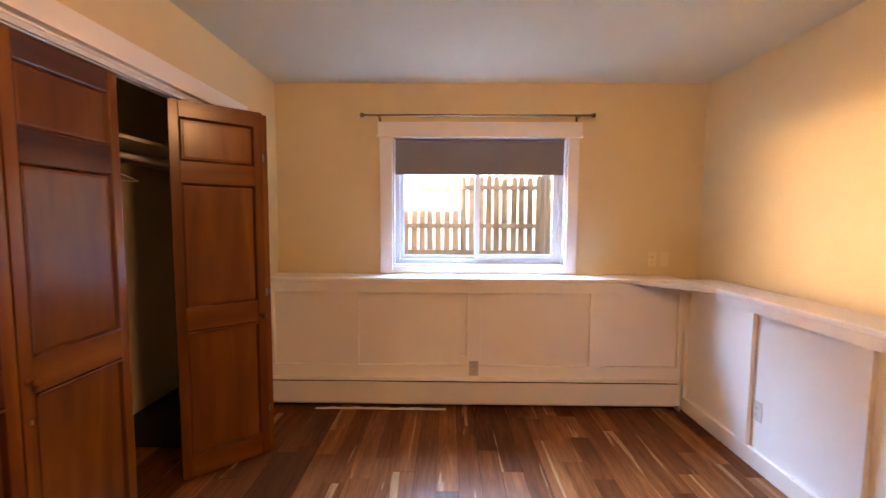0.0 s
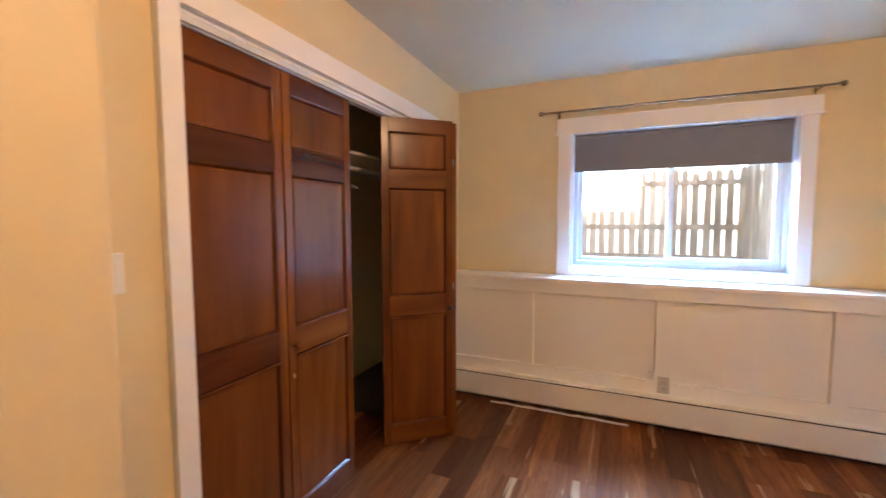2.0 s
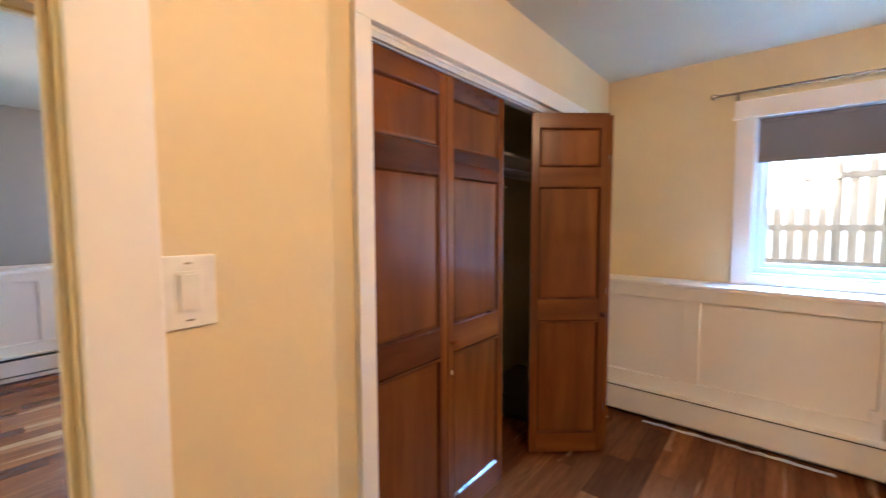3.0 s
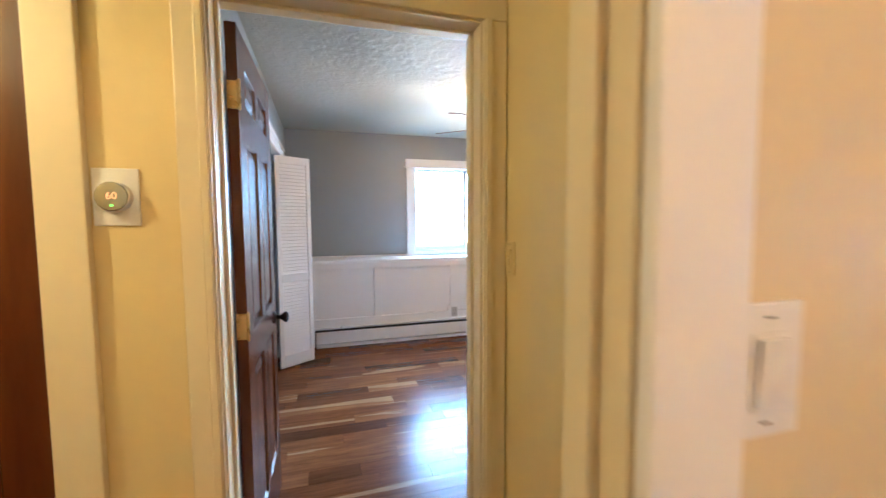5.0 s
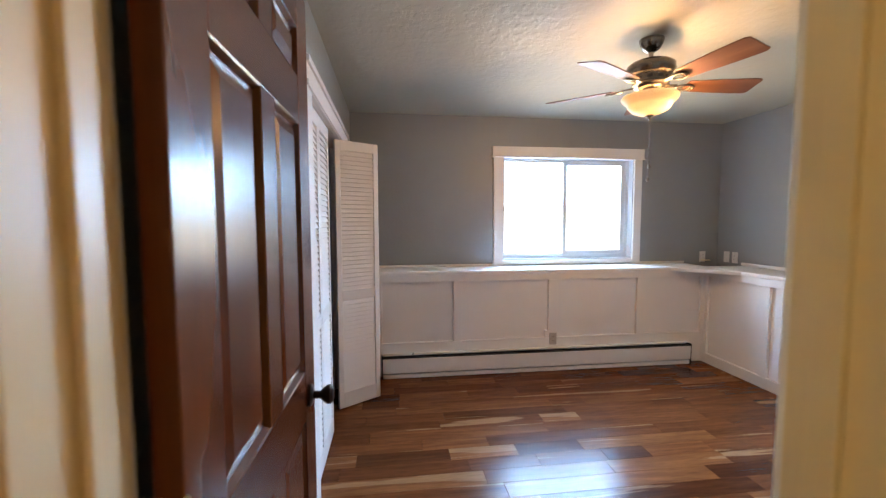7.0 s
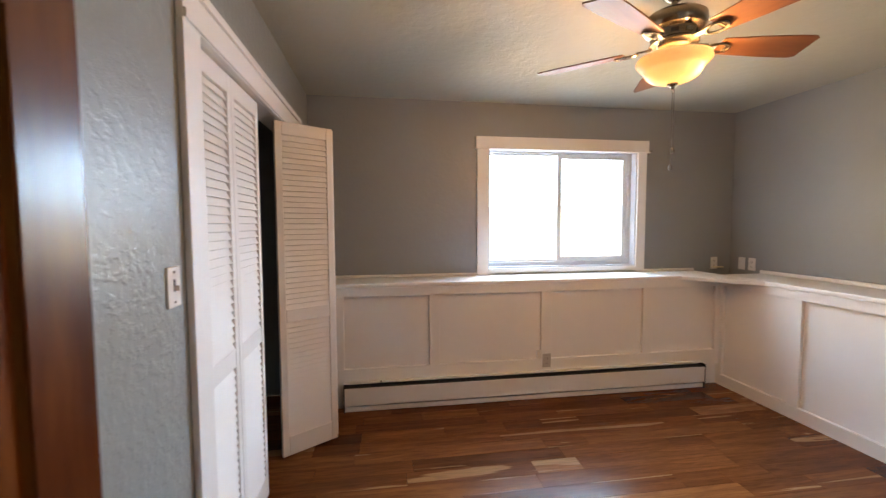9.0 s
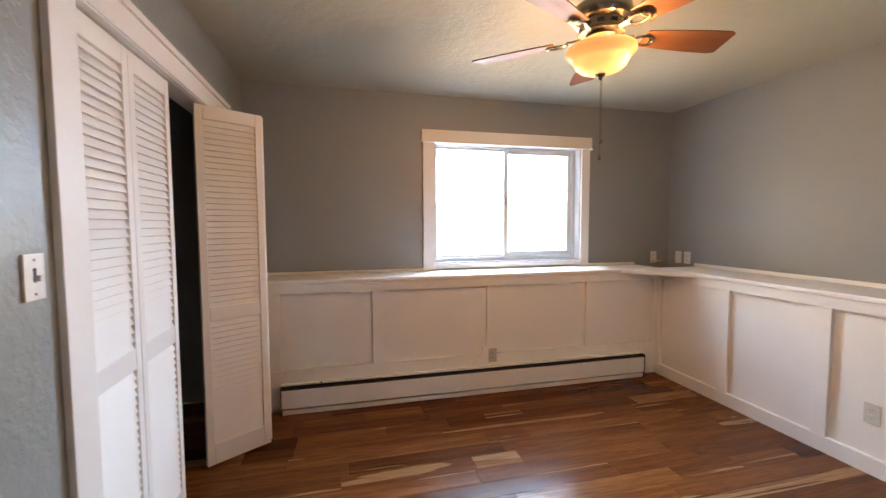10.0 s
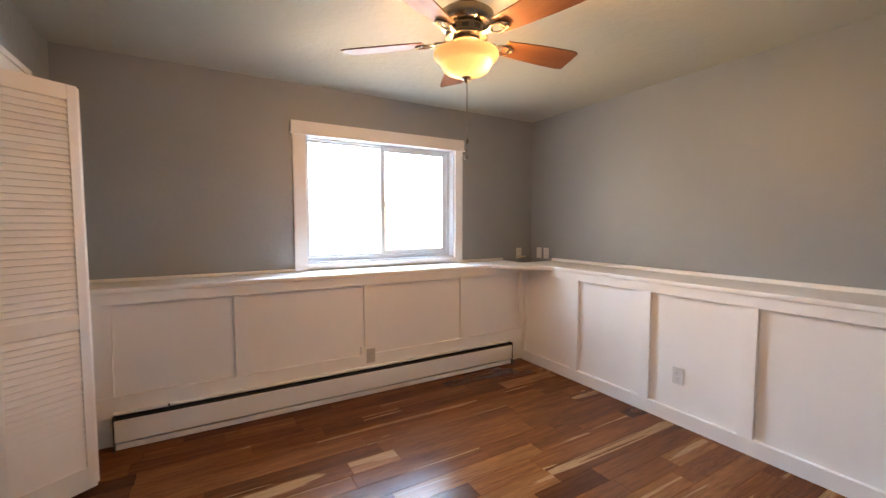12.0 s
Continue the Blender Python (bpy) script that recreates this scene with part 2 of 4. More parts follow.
CHAIN = plain("silver_chain", (0.16, 0.15, 0.14), 0.35, 0.9)
SHADE_CLOTH = paint("grey_blind_cloth", (0.20, 0.185, 0.175), 0.8, grain=260, bump=0.3, vary=0.05)
GLASS = pane_glass("window_glass")
FENCE = stained("cedar_fence", (0.23, 0.135, 0.080), (0.39, 0.245, 0.150), (0.51, 0.355, 0.235), 0.7, coat=0.0, spread=0.25)
GROUND = paint("dry_lawn", (0.44, 0.41, 0.33), 0.9, grain=12, bump=0.8, vary=0.3, depth=0.03)
ROOF = paint("roof_felt", (0.10, 0.095, 0.09), 0.9, grain=40, bump=0.4, vary=0.2)
HEATER_WHITE = paint("heater_enamel", (0.78, 0.77, 0.74), 0.35, grain=120, bump=0.06, vary=0.05)
DARK_METAL = plain("heater_fins", (0.05, 0.045, 0.04), 0.5, 0.6)
BLACK_BOX = plain("black_cardboard", (0.018, 0.017, 0.018), 0.6)
DIAL = plain("silver_dial", (0.55, 0.55, 0.54), 0.18, 0.9)
DIGITS = glowing("orange_digits", (1.0, 0.42, 0.16), 0.085)
GREEN_LED = glowing("green_digits", (0.25, 1.0, 0.12), 0.12)
WIRE = plain("white_wire", (0.75, 0.72, 0.66), 0.35)


# ---- building helpers ----
def box(bm, x0, x1, y0, y1, z0, z1, bevel=0.0):
    m = Matrix.Translation(((x0 + x1) / 2, (y0 + y1) / 2, (z0 + z1) / 2)) @ Matrix.Diagonal((abs(x1 - x0), abs(y1 - y0), abs(z1 - z0), 1))
    vs = bmesh.ops.create_cube(bm, size=1.0, matrix=m)["verts"]
    if bevel:
        es = list({e for v in vs for e in v.link_edges})
        bmesh.ops.bevel(bm, geom=es, offset=bevel, segments=2, profile=0.6, affect="EDGES")
    return bm


def lathe(bm, profile, center=(0, 0, 0), steps=32, axis="z"):
    """Turn (radius, height) pairs about an axis through center."""
    rings = []
    for r, h in profile:
        ring = []
        for k in range(steps):
            a = 2 * math.pi * k / steps
            c, s = r * math.cos(a), r * math.sin(a)
            p = {"z": (c, s, h), "x": (h, c, s), "y": (s, h, c)}[axis]
            ring.append(bm.verts.new(Vector(p) + Vector(center)))
        rings.append(ring)
    for a, b in zip(rings, rings[1:]):
        for k in range(steps):
            bm.faces.new((a[k], a[(k + 1) % steps], b[(k + 1) % steps], b[k]))
    for ring, flip in ((rings[0], True), (rings[-1], False)):
        if len({tuple(round(c, 5) for c in v.co) for v in ring}) > 2:
            bm.faces.new(list(reversed(ring)) if flip else ring)
    bmesh.ops.remove_doubles(bm, verts=bm.verts, dist=1e-6)
    return bm


def rod(bm, a, b, radius, steps=12):
    a, b = Vector(a), Vector(b)
    m = Matrix.Translation((a + b) / 2) @ (b - a).to_track_quat("Z", "Y").to_matrix().to_4x4()
    bmesh.ops.create_cone(bm, cap_ends=True, segments=steps, radius1=radius, radius2=radius, depth=(b - a).length, matrix=m)
    return bm


def part(name, bm, material, parent=None, label="", smooth=False):
    """Link a bmesh as one mesh object, under a thing or a part."""
    bmesh.ops.recalc_face_normals(bm, faces=bm.faces)
    me = bpy.data.meshes.new(name)
    bm.to_mesh(me)
    bm.free()
    me.materials.append(material)
    if smooth:
        me.shade_smooth()
        me.set_sharp_from_angle(angle=radians(35))
    ob = new(name, me)
    if parent:
        ob.parent = parent
    if label:
        tagged(ob, label)
    return ob


def boxes(name, material, parent, *sizes, bevel=0.0, label=""):
    bm = bmesh.new()
    for s in sizes:
        box(bm, *s, bevel=bevel)
    return part(name, bm, material, parent, label)


def thing(name, label, category, group="", m=None):
    ob = new(name)
    ob.empty_display_size = 0.05
    if m is not None:
        ob.matrix_world = m
    return tagged(ob, label, category, group)


def structure(name, bm, material, label, smooth=False):
    return tagged(part(name, bm, material, None, "", smooth), label, name.split("_")[0], kind="structure")


def wall(name, material, label, *sizes):
    bm = bmesh.new()
    for s in sizes:
        box(bm, *s)
    return structure(name, bm, material, label)


CEIL = 2.45
# ---- ground and the house's outside ----
bm = bmesh.new()
box(bm, -400, 400, -400, 400, -0.6, -0.35)
tagged(part("ground", bm, GROUND), "dry winter lawn reaching the horizon", "ground", kind="structure")
wall("lawn_north", GROUND, "raised dry lawn outside the low window", (-3.0, 40, 3.49, 40, -0.36, 0.38))
wall("lawn_west", GROUND, "raised dry lawn west of the house", (-40, -5.89, -40, 40, -0.36, 0.42))
# the second box is an unseen block, added to shade the fence's right end
wall("roof", ROOF, "low felted roof with eaves, and an unseen block added to shade the fence", (-6.3, 7.0, -3.6, 3.95, 2.62, 2.80), (3.95, 7.0, -1.0, 3.6, 2.80, 4.0))
# unseen chimney, added only to cast a strip of shade on the fence
chimney = thing("chimney", "unseen chimney-shaped block added to shade the fence", "chimney")
boxes("shade_stack", ROOF, chimney, (2.62, 3.12, 3.15, 3.6, 2.801, 3.75), bevel=0.01)
boxes("shade_cap", ROOF, chimney, (2.58, 3.16, 3.11, 3.64, 3.751, 3.82), bevel=0.01)
wall("wall_house_east", CREAM, "plain outer wall of the house beyond the bedroom", (2.19, 6.8, 3.32, 3.47, 0, 2.62))

# ---- yellow room: x -1.32..2.03, y -0.95..3.32 ----
wall("wall_north_1", CREAM, "cream painted wall around the window",
     (-2.06, -0.40, 3.32, 3.47, 0, CEIL), (0.97, 2.18, 3.32, 3.47, 0, CEIL), (-0.40, 0.97, 3.32, 3.47, 0, 1.025), (-0.40, 0.97, 3.32, 3.47, 2.045, CEIL))
wall("wall_east_1", CREAM, "cream painted wall above the panelling", (2.03, 2.18, -1.1, 3.32, 0, CEIL))
wall("wall_south_1", CREAM, "cream painted wall behind the walk", (-1.01, 2.03, -1.1, -0.95, 0, CEIL))
wall("wall_closet_1", CREAM, "cream painted wall over the closet opening",
     (-1.44, -1.32, 0.557, 0.885, 0, CEIL), (-1.44, -1.32, 2.752, 3.32, 0, CEIL), (-1.44, -1.32, 0.885, 2.752, 2.05, CEIL))
wall("wall_west_1", CREAM, "cream painted wall with the doorway to the hall",
     (-1.091, -1.01, 0.13, 0.51, 0, CEIL), (-1.091, -1.01, -0.71, 0.13, 2.06, CEIL), (-1.091, -1.01, -3.1, -0.71, 0, CEIL))
bm = bmesh.new()
ring = [(-1.44, 0.51), (-1.01, 0.51)] + [(-1.025 + 0.015 * math.cos(radians(a)), 0.542 + 0.015 * math.sin(radians(a))) for a in range(0, 91, 15)] + [(-1.44, 0.557)]
lo, hi = [bm.verts.new((x, y, 0)) for x, y in ring], [bm.verts.new((x, y, CEIL)) for x, y in ring]
bm.faces.new(hi), bm.faces.new(list(reversed(lo)))
for k in range(len(ring)):
    bm.faces.new((lo[k], lo[(k + 1) % len(ring)], hi[(k + 1) % len(ring)], hi[k]))
structure("wall_return_1", bm, CREAM, "cream painted return wall with a rounded corner", True)
wall("wall_closet_inside", CREAM, "cream painted back of the closet", (-2.0, -1.95, 0.62, 3.32, 0, CEIL))
wall("ceiling_1", CEIL_SMOOTH, "smooth white bedroom ceiling", (-2.0, 2.18, 0.51, 3.47, CEIL, 2.6), (-1.06, 2.18, -1.1, 0.51, CEIL, 2.6))

# ---- hall: x -2.06..-1.115, y -3.0..0.51 ----
wall("wall_north_hall", HALL_CREAM, "warm cream hall wall", (-2.06, -1.44, 0.51, 0.62, 0, CEIL))
wall("wall_west_hall", HALL_CREAM, "warm cream hall wall with two doorways",
     (-2.13, -2.06, 0.43, 0.51, 0, CEIL), (-2.13, -2.06, -0.415, 0.43, 2.077, CEIL), (-2.13, -2.06, -0.80, -0.415, 0, CEIL),
     (-2.13, -2.06, -1.64, -0.80, 2.05, CEIL), (-2.13, -2.06, -3.1, -1.64, 0, CEIL))
wall("wall_south_hall", HALL_CREAM, "warm cream wall at the hall's end", (-2.06, -1.091, -3.1, -3.0, 0, CEIL))
wall("wall_east_hall", HALL_CREAM, "warm cream hall side of the bedroom wall",
     (-1.101, -1.091, 0.13, 0.51, 0, CEIL), (-1.101, -1.091, -0.71, 0.13, 2.06, CEIL), (-1.101, -1.091, -3.0, -0.71, 0, CEIL))
wall("ceiling_hall", CEIL_SMOOTH, "plain white hall ceiling", (-2.13, -1.06, -3.1, 0.51, CEIL, 2.6))

# ---- grey room: x -5.72..-2.20, y -0.49..3.42 ----
wall("wall_east_2", GREY, "grey painted wall with the doorway",
     (-2.20, -2.13, 0.43, 3.57, 0, CEIL), (-2.20, -2.13, -0.415, 0.43, 2.077, CEIL), (-2.20, -2.13, -0.80, -0.415, 0, CEIL), (-2.20, -2.13, -1.64, -0.80, 2.05, CEIL), (-2.20, -2.13, -3.1, -1.64, 0, CEIL))
wall("wall_south_2", GREY_LUMPY, "grey textured wall with the closet opening",
     (-3.695, -2.20, -0.60, -0.49, 0, CEIL), (-5.72, -5.165, -0.60, -0.49, 0, CEIL), (-5.165, -3.695, -0.60, -0.49, 2.05, CEIL))
wall("wall_west_2", GREY, "grey painted wall around the window",
     (-5.87, -5.72, -1.3, 1.01, 0, CEIL), (-5.87, -5.72, 2.415, 3.57, 0, CEIL), (-5.87, -5.72, 1.01, 2.415, 0, 1.02), (-5.87, -5.72, 1.01, 2.415, 2.065, CEIL))
wall("wall_north_2", GREY, "grey painted wall above the panelling", (-5.72, -2.20, 3.42, 3.57, 0, CEIL))
wall("wall_closet_inside_2", GREY, "unlit back of the closet", (-5.72, -2.20, -1.3, -1.22, 0, CEIL), (-3.3, -3.2, -1.22, -0.60, 0, CEIL))
wall("wall_behind_hall_door", HALL_CREAM, "plain wall behind the closed hall door", (-3.3, -2.20, -3.1, -3.0, 0, CEIL), (-3.3, -3.2, -3.0, -1.3, 0, CEIL), (-3.3, -2.13, -3.1, -1.3, CEIL, 2.6))
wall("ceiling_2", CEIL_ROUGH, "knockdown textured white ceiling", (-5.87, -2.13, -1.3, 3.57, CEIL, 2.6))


# ---- wainscot ledges ----
def wainscot(name, label, length, height, depth, battens, bottom, top, m, heater_gap=0.0, back=0.0):
    """A boxed panelled ledge: local x along the wall, front at y = 0, room at y < 0."""
    ob = tagged(new(name), label, "wainscot", kind="structure")
    ob.empty_display_size = 0.05
    ob.matrix_world = m
    boxes("panel_board", WHITE, ob, (0, length, 0.0, depth, 0, height - 0.032))
    boxes("ledge_cap", WHITE, ob, (0, length, -0.036, depth, height - 0.032, height), bevel=0.009)
    boxes("rail", WHITE, ob, (0, length, -0.026, 0.0, top, height - 0.0325), bevel=0.002)
    if back:
        boxes("back_strip", WHITE, ob, (0, length, depth - 0.018, depth - 0.001, height + 0.0005, height + back), bevel=0.006)
    boxes("rail", WHITE, ob, (0, length, -0.026, 0.0, 0.0 if not heater_gap else heater_gap, bottom), bevel=0.002)
    for x0, x1 in battens:
        boxes("batten", WHITE, ob, (x0, x1, -0.0255, 0.0, bottom, top), bevel=0.002)
    return ob


LEDGE = 0.965
# local x runs along the wall as seen from the room
w = wainscot("wainscot_north_1", "white painted board wainscot with a ledge under the window", 3.12, LEDGE, 0.23,
             [(0, 0.06), (0.602, 0.692), (1.502, 1.606), (2.416, 2.500), (3.07, 3.12)], 0.305, 0.855, pose(-1.32, 3.09, 0), 0.18)
boxes("outlet_block", WHITE, w, (1.470, 1.5015, -0.0252, 0.0, 0.3055, 0.375), bevel=0.002)
w = wainscot("wainscot_east_1", "white painted board wainscot with a deep ledge", 4.0, LEDGE, 0.23,
             [(0.0, 0.07)] + [(0.615 + 0.65 * k, 0.705 + 0.65 * k) for k in range(6)], 0.10, 0.875, pose(1.80, 3.09, 0, 0, 0, -90))
w = wainscot("wainscot_west_2", "white painted board wainscot with a ledge under the window", 3.51, LEDGE, 0.33,
             [(0, 0.29), (0.941, 1.02), (1.853, 1.940), (2.754, 2.840), (3.44, 3.51)], 0.31, 0.866, pose(-5.39, -0.49, 0, 0, 0, 90), 0.18, 0.022)
boxes("outlet_block", WHITE, w, (1.822, 1.8525, -0.0252, 0.0, 0.3105, 0.378), bevel=0.002)
w = wainscot("wainscot_north_2", "white painted board wainscot with a deep ledge", 3.19, LEDGE, 0.40,
             [(0.0, 0.06)] + [(0.635 + 0.644 * k, 0.715 + 0.644 * k) for k in range(4)], 0.095, 0.866, pose(-5.39, 3.02, 0), 0.0, 0.03)


def corner_shelf(name, label, pts, z):
    bm = bmesh.new()
    lo = [bm.verts.new((x, y, z - 0.03)) for x, y in pts]
    hi = [bm.verts.new((x, y, z)) for x, y in pts]
    n = len(pts)
    bm.faces.new(hi), bm.faces.new(list(reversed(lo)))
    for k in range(n):
        bm.faces.new((lo[k], lo[(k + 1) % n], hi[(k + 1) % n], hi[k]))
    bmesh.ops.bevel(bm, geom=list(bm.edges), offset=0.003, segments=1, affect="EDGES")
    return structure(name, bm, WHITE, label)


corner_shelf("trim_corner_1", "white triangular ledge filling the corner", [(1.40, 3.05), (1.76, 2.70), (1.79, 2.70), (1.79, 3.08), (1.40, 3.08)], LEDGE - 0.004)
corner_shelf("trim_corner_2", "white triangular ledge filling the corner", [(-5.35, 2.60), (-4.95, 2.98), (-4.95, 3.01), (-5.38, 3.01), (-5.38, 2.60)], LEDGE - 0.004)


# ---- windows ----
def window(name, label, w, z0, z1, wall_depth, m, trim=0.10, head=0.105, slim=0.03, frame_w=0.035):
    """Local x along the wall from the opening's left, y into the wall, z up."""
    ob = tagged(new(name), label, "window", kind="structure")
    ob.empty_display_size = 0.05
    ob.matrix_world = m
    boxes("side_casing", WHITE, ob, (-trim, 0.0, -0.02, 0.0, LEDGE + 0.001, z1), bevel=0.003)
    boxes("side_casing", WHITE, ob, (w, w + trim - 0.015, -0.02, 0.0, LEDGE + 0.001, z1), bevel=0.003)
    boxes("head_casing", WHITE, ob, (-trim - 0.012, w + trim, -0.026, 0.0, z1 + 0.002, z1 + head), bevel=0.003)
    boxes("head_fillet", WHITE, ob, (-trim - 0.022, w + trim + 0.01, -0.034, 0.0, z1 - 0.012, z1 + 0.002), bevel=0.003)
    boxes("apron", WHITE, ob, (0.001, w - 0.001, -0.018, 0.0, LEDGE + 0.001, z0), bevel=0.003)
    d = wall_depth
    boxes("reveal", VINYL, ob, (0, 0.012, 0, d, z0, z1), (w - 0.012, w, 0, d, z0, z1), (0.012, w - 0.012, 0, d, z1 - 0.012, z1), (0.012, w - 0.012, 0, d, z0, z0 + 0.012))
    f0, f1 = 0.07, 0.13
    a, b, lo, hi = 0.012, w - 0.012, z0 + 0.012, z1 - 0.012
    boxes("window_frame", VINYL, ob, (a, a + frame_w, f0, f1, lo, hi), (b - 0.035, b, f0, f1, lo, hi), (a + frame_w, b - 0.035, f0, f1, lo, lo + 0.035), (a + frame_w, b - 0.035, f0, f1, hi - frame_w + 0.005, hi), bevel=0.003)
    mid = w * 0.49
    for x0, x1, y0, s in ((a + frame_w + 0.001, mid + 0.02, 0.103, slim), (mid - 0.018, b - 0.036, 0.076, 0.042)):
        y1 = y0 + 0.024
        sash = boxes("sash", VINYL, ob, (x0, x0 + s, y0, y1, lo + 0.036, hi - frame_w + 0.004), (x1 - s, x1, y0, y1, lo + 0.036, hi - frame_w + 0.004),
                     (x0 + s, x1 - s, y0, y1, lo + 0.036, lo + 0.036 + s), (x0 + s, x1 - s, y0, y1, hi - frame_w + 0.004 - s, hi - frame_w + 0.004), bevel=0.003)
        p = boxes("pane", GLASS, sash, (x0 + s - 0.004, x1 - s + 0.004, y0 + 0.009, y0 + 0.013, lo + 0.032 + s, hi - frame_w + 0.008 - s))
        p.visible_shadow = False
    return ob


window("window_1", "white vinyl sliding window in wide white casing", 1.37, 1.025, 2.045, 0.15, pose(-0.40, 3.32, 0))
window("window_2", "white vinyl sliding window in wide white casing, sky glaring", 1.405, 1.02, 2.065, 0.15, pose(-5.72, 1.01, 0, 0, 0, 90), head=0.095, slim=0.016, frame_w=0.018)


# ---- plank floors ----
def planks(name, label, x0, x1, y0, y1, seed):
    """Boards along y, each its own piece over a dark underlay."""
    rnd = random.Random(seed)
    ob = wall(name, SUBFLOOR, label, (x0, x1, y0, y1, -0.25, -0.006))
    wide = 0.121
    sizes = [0.28, 0.42, 0.56, 0.74, 0.92, 1.2]
    meshes = {}
    for n in sizes:
        bm = bmesh.new()
        h = n / 2 - 0.0002
        g = wide / 2 - 0.0003
        vs = [bm.verts.new(p) for p in ((-g, -h, -0.012), (g, -h, -0.012), (g, h, -0.012), (-g, h, -0.012),
                                        (-g, -h, -0.0012), (g, -h, -0.0012), (g, h, -0.0012), (-g, h, -0.0012),
                                        (-g + 0.0008, -h + 0.0008, 0), (g - 0.0008, -h + 0.0008, 0), (g - 0.0008, h - 0.0008, 0), (-g + 0.0008, h - 0.0008, 0))]
        bm.faces.new(vs[8:12])
        for base in (0, 4):
            for k in range(4):
                bm.faces.new((vs[base + k], vs[base + (k + 1) % 4], vs[base + 4 + (k + 1) % 4], vs[base + 4 + k]))
        me = bpy.data.meshes.new("plank")
        bmesh.ops.recalc_face_normals(bm, faces=bm.faces)
        bm.to_mesh(me)
        bm.free()
        me.materials.append(FLOOR)
        meshes[n] = me
    x = x0
    while x < x1 - 0.004:
        xe = min(x + wide, x1)
        y = y0 - rnd.random() * 0.9
        while y < y1:
            n = rnd.choice(sizes)
            a, b = max(y, y0), min(y + n, y1)
            if b - a > 0.01:
                p = new("plank", meshes[n])
                p.parent = ob
                p.location = ((x + xe) / 2, (a + b) / 2, rnd.uniform(-0.0002, 0.0002))
                p.scale = ((xe - x) / wide, (b - a) / n, 1)
                p.rotation_euler = (rnd.uniform(-0.0006, 0.0006), rnd.uniform(-0.004, 0.004), 0)
            y += n
        x += wide
    return ob


# ---- doors ----
def raised(bm, x0, x1, z0, z1, y, out, s=0.028, up=0.008):
    """A raised field: a bevelled block on a recessed ground; out = -1 or 1 gives the side it faces."""
    base = [(x0, z0), (x1, z0), (x1, z1), (x0, z1)]
    top = [(x0 + s, z0 + s), (x1 - s, z0 + s), (x1 - s, z1 - s), (x0 + s, z1 - s)]
    a = [bm.verts.new((x, y, z)) for x, z in base]
    b = [bm.verts.new((x, y + out * up, z)) for x, z in top]
    bm.faces.new(b)
    bm.faces.new(list(reversed(a)))
    for k in range(4):
        bm.faces.new((a[k], a[(k + 1) % 4], b[(k + 1) % 4], b[k]))


def moulding(bm, x0, x1, z0, z1, y, out, wide=0.012):
    """A sloping bead round the inside of a panel opening."""
    o = [(x0, z0), (x1, z0), (x1, z1), (x0, z1)]
    i = [(x0 + wide, z0 + wide), (x1 - wide, z0 + wide), (x1 - wide, z1 - wide), (x0 + wide, z1 - wide)]
    a = [bm.verts.new((x, y + out * 0.012, z)) for x, z in o]
    c = [bm.verts.new((x, y + out * 0.010, z)) for x, z in [((p[0] * 2 + q[0]) / 3, (p[1] * 2 + q[1]) / 3) for p, q in zip(o, i)]]
    b = [bm.verts.new((x, y, z)) for x, z in i]
    for r0, r1 in ((a, c), (c, b)):
        for k in range(4):
            bm.faces.new((r0[k], r0[(k + 1) % 4], r1[(k + 1) % 4], r1[k]))


def panelled_leaf(parent, name, w, h, cols, rows, stile, x_off=0.0, thick=0.035, rail_mats=None, material=None, z_off=0.0, field=(0.028, 0.008)):
    """A leaf: local x from x_off, y -thick/2..thick/2. cols: stile edges; rows: (z0, z1) of the panels."""
    mat = material or MAHOGANY
    t = thick / 2
    leaf = boxes(name, mat, parent, (x_off, x_off + stile, -t, t, z_off, h), (x_off + w - stile, x_off + w, -t, t, z_off, h), bevel=0.0025)
    zs = [z_off] + [z for r in rows for z in r] + [h]
    for k in range(0, len(zs), 2):
        rm = (rail_mats or {}).get(k // 2, RAIL_WOOD)
        boxes("rail", rm, leaf, (x_off + stile, x_off + w - stile, -t + 0.0005, t - 0.0005, zs[k], zs[k + 1]), bevel=0.0015)
    for z0, z1 in rows:
        for c0, c1 in cols:
            bm = bmesh.new()
            box(bm, x_off + c0, x_off + c1, -t + 0.012, t - 0.012, z0, z1)
            for out in (-1, 1):
                bead = bmesh.new()
                moulding(bead, x_off + c0, x_off + c1, z0, z1, out * (t - 0.012), out)
                part("bead", bead, BEAD_STAIN, leaf)
                raised(bm, x_off + c0 + 0.016, x_off + c1 - 0.016, z0 + 0.016, z1 - 0.016, out * (t - 0.0118), out, *field)
            part("panel", bm, mat, leaf)
        for (a0, a1), (b0, b1) in zip(cols, cols[1:]):
            boxes("mullion", mat, leaf, (x_off + a1, x_off + b0, -t + 0.0005, t - 0.0005, z0, z1), bevel=0.0015)
    return leaf


BEAD_STAIN = stained("bead_stain", (0.052, 0.012, 0.0025), (0.090, 0.022, 0.0035), (0.130, 0.037, 0.005), 0.2, coat=0.2, spread=0.1)
RAIL_WOOD = stained("mahogany_rail", (0.085, 0.021, 0.0027), (0.150, 0.042, 0.0052), (0.232, 0.077, 0.011), 0.26, axis=0, coat=0.06, spread=0.14, figure=11.0)
DARK_WOOD_RAIL = stained("dark_mahogany_rail", (0.058, 0.013, 0.004), (0.088, 0.021, 0.005), (0.120, 0.031, 0.007), 0.24, axis=0, spread=0.15)


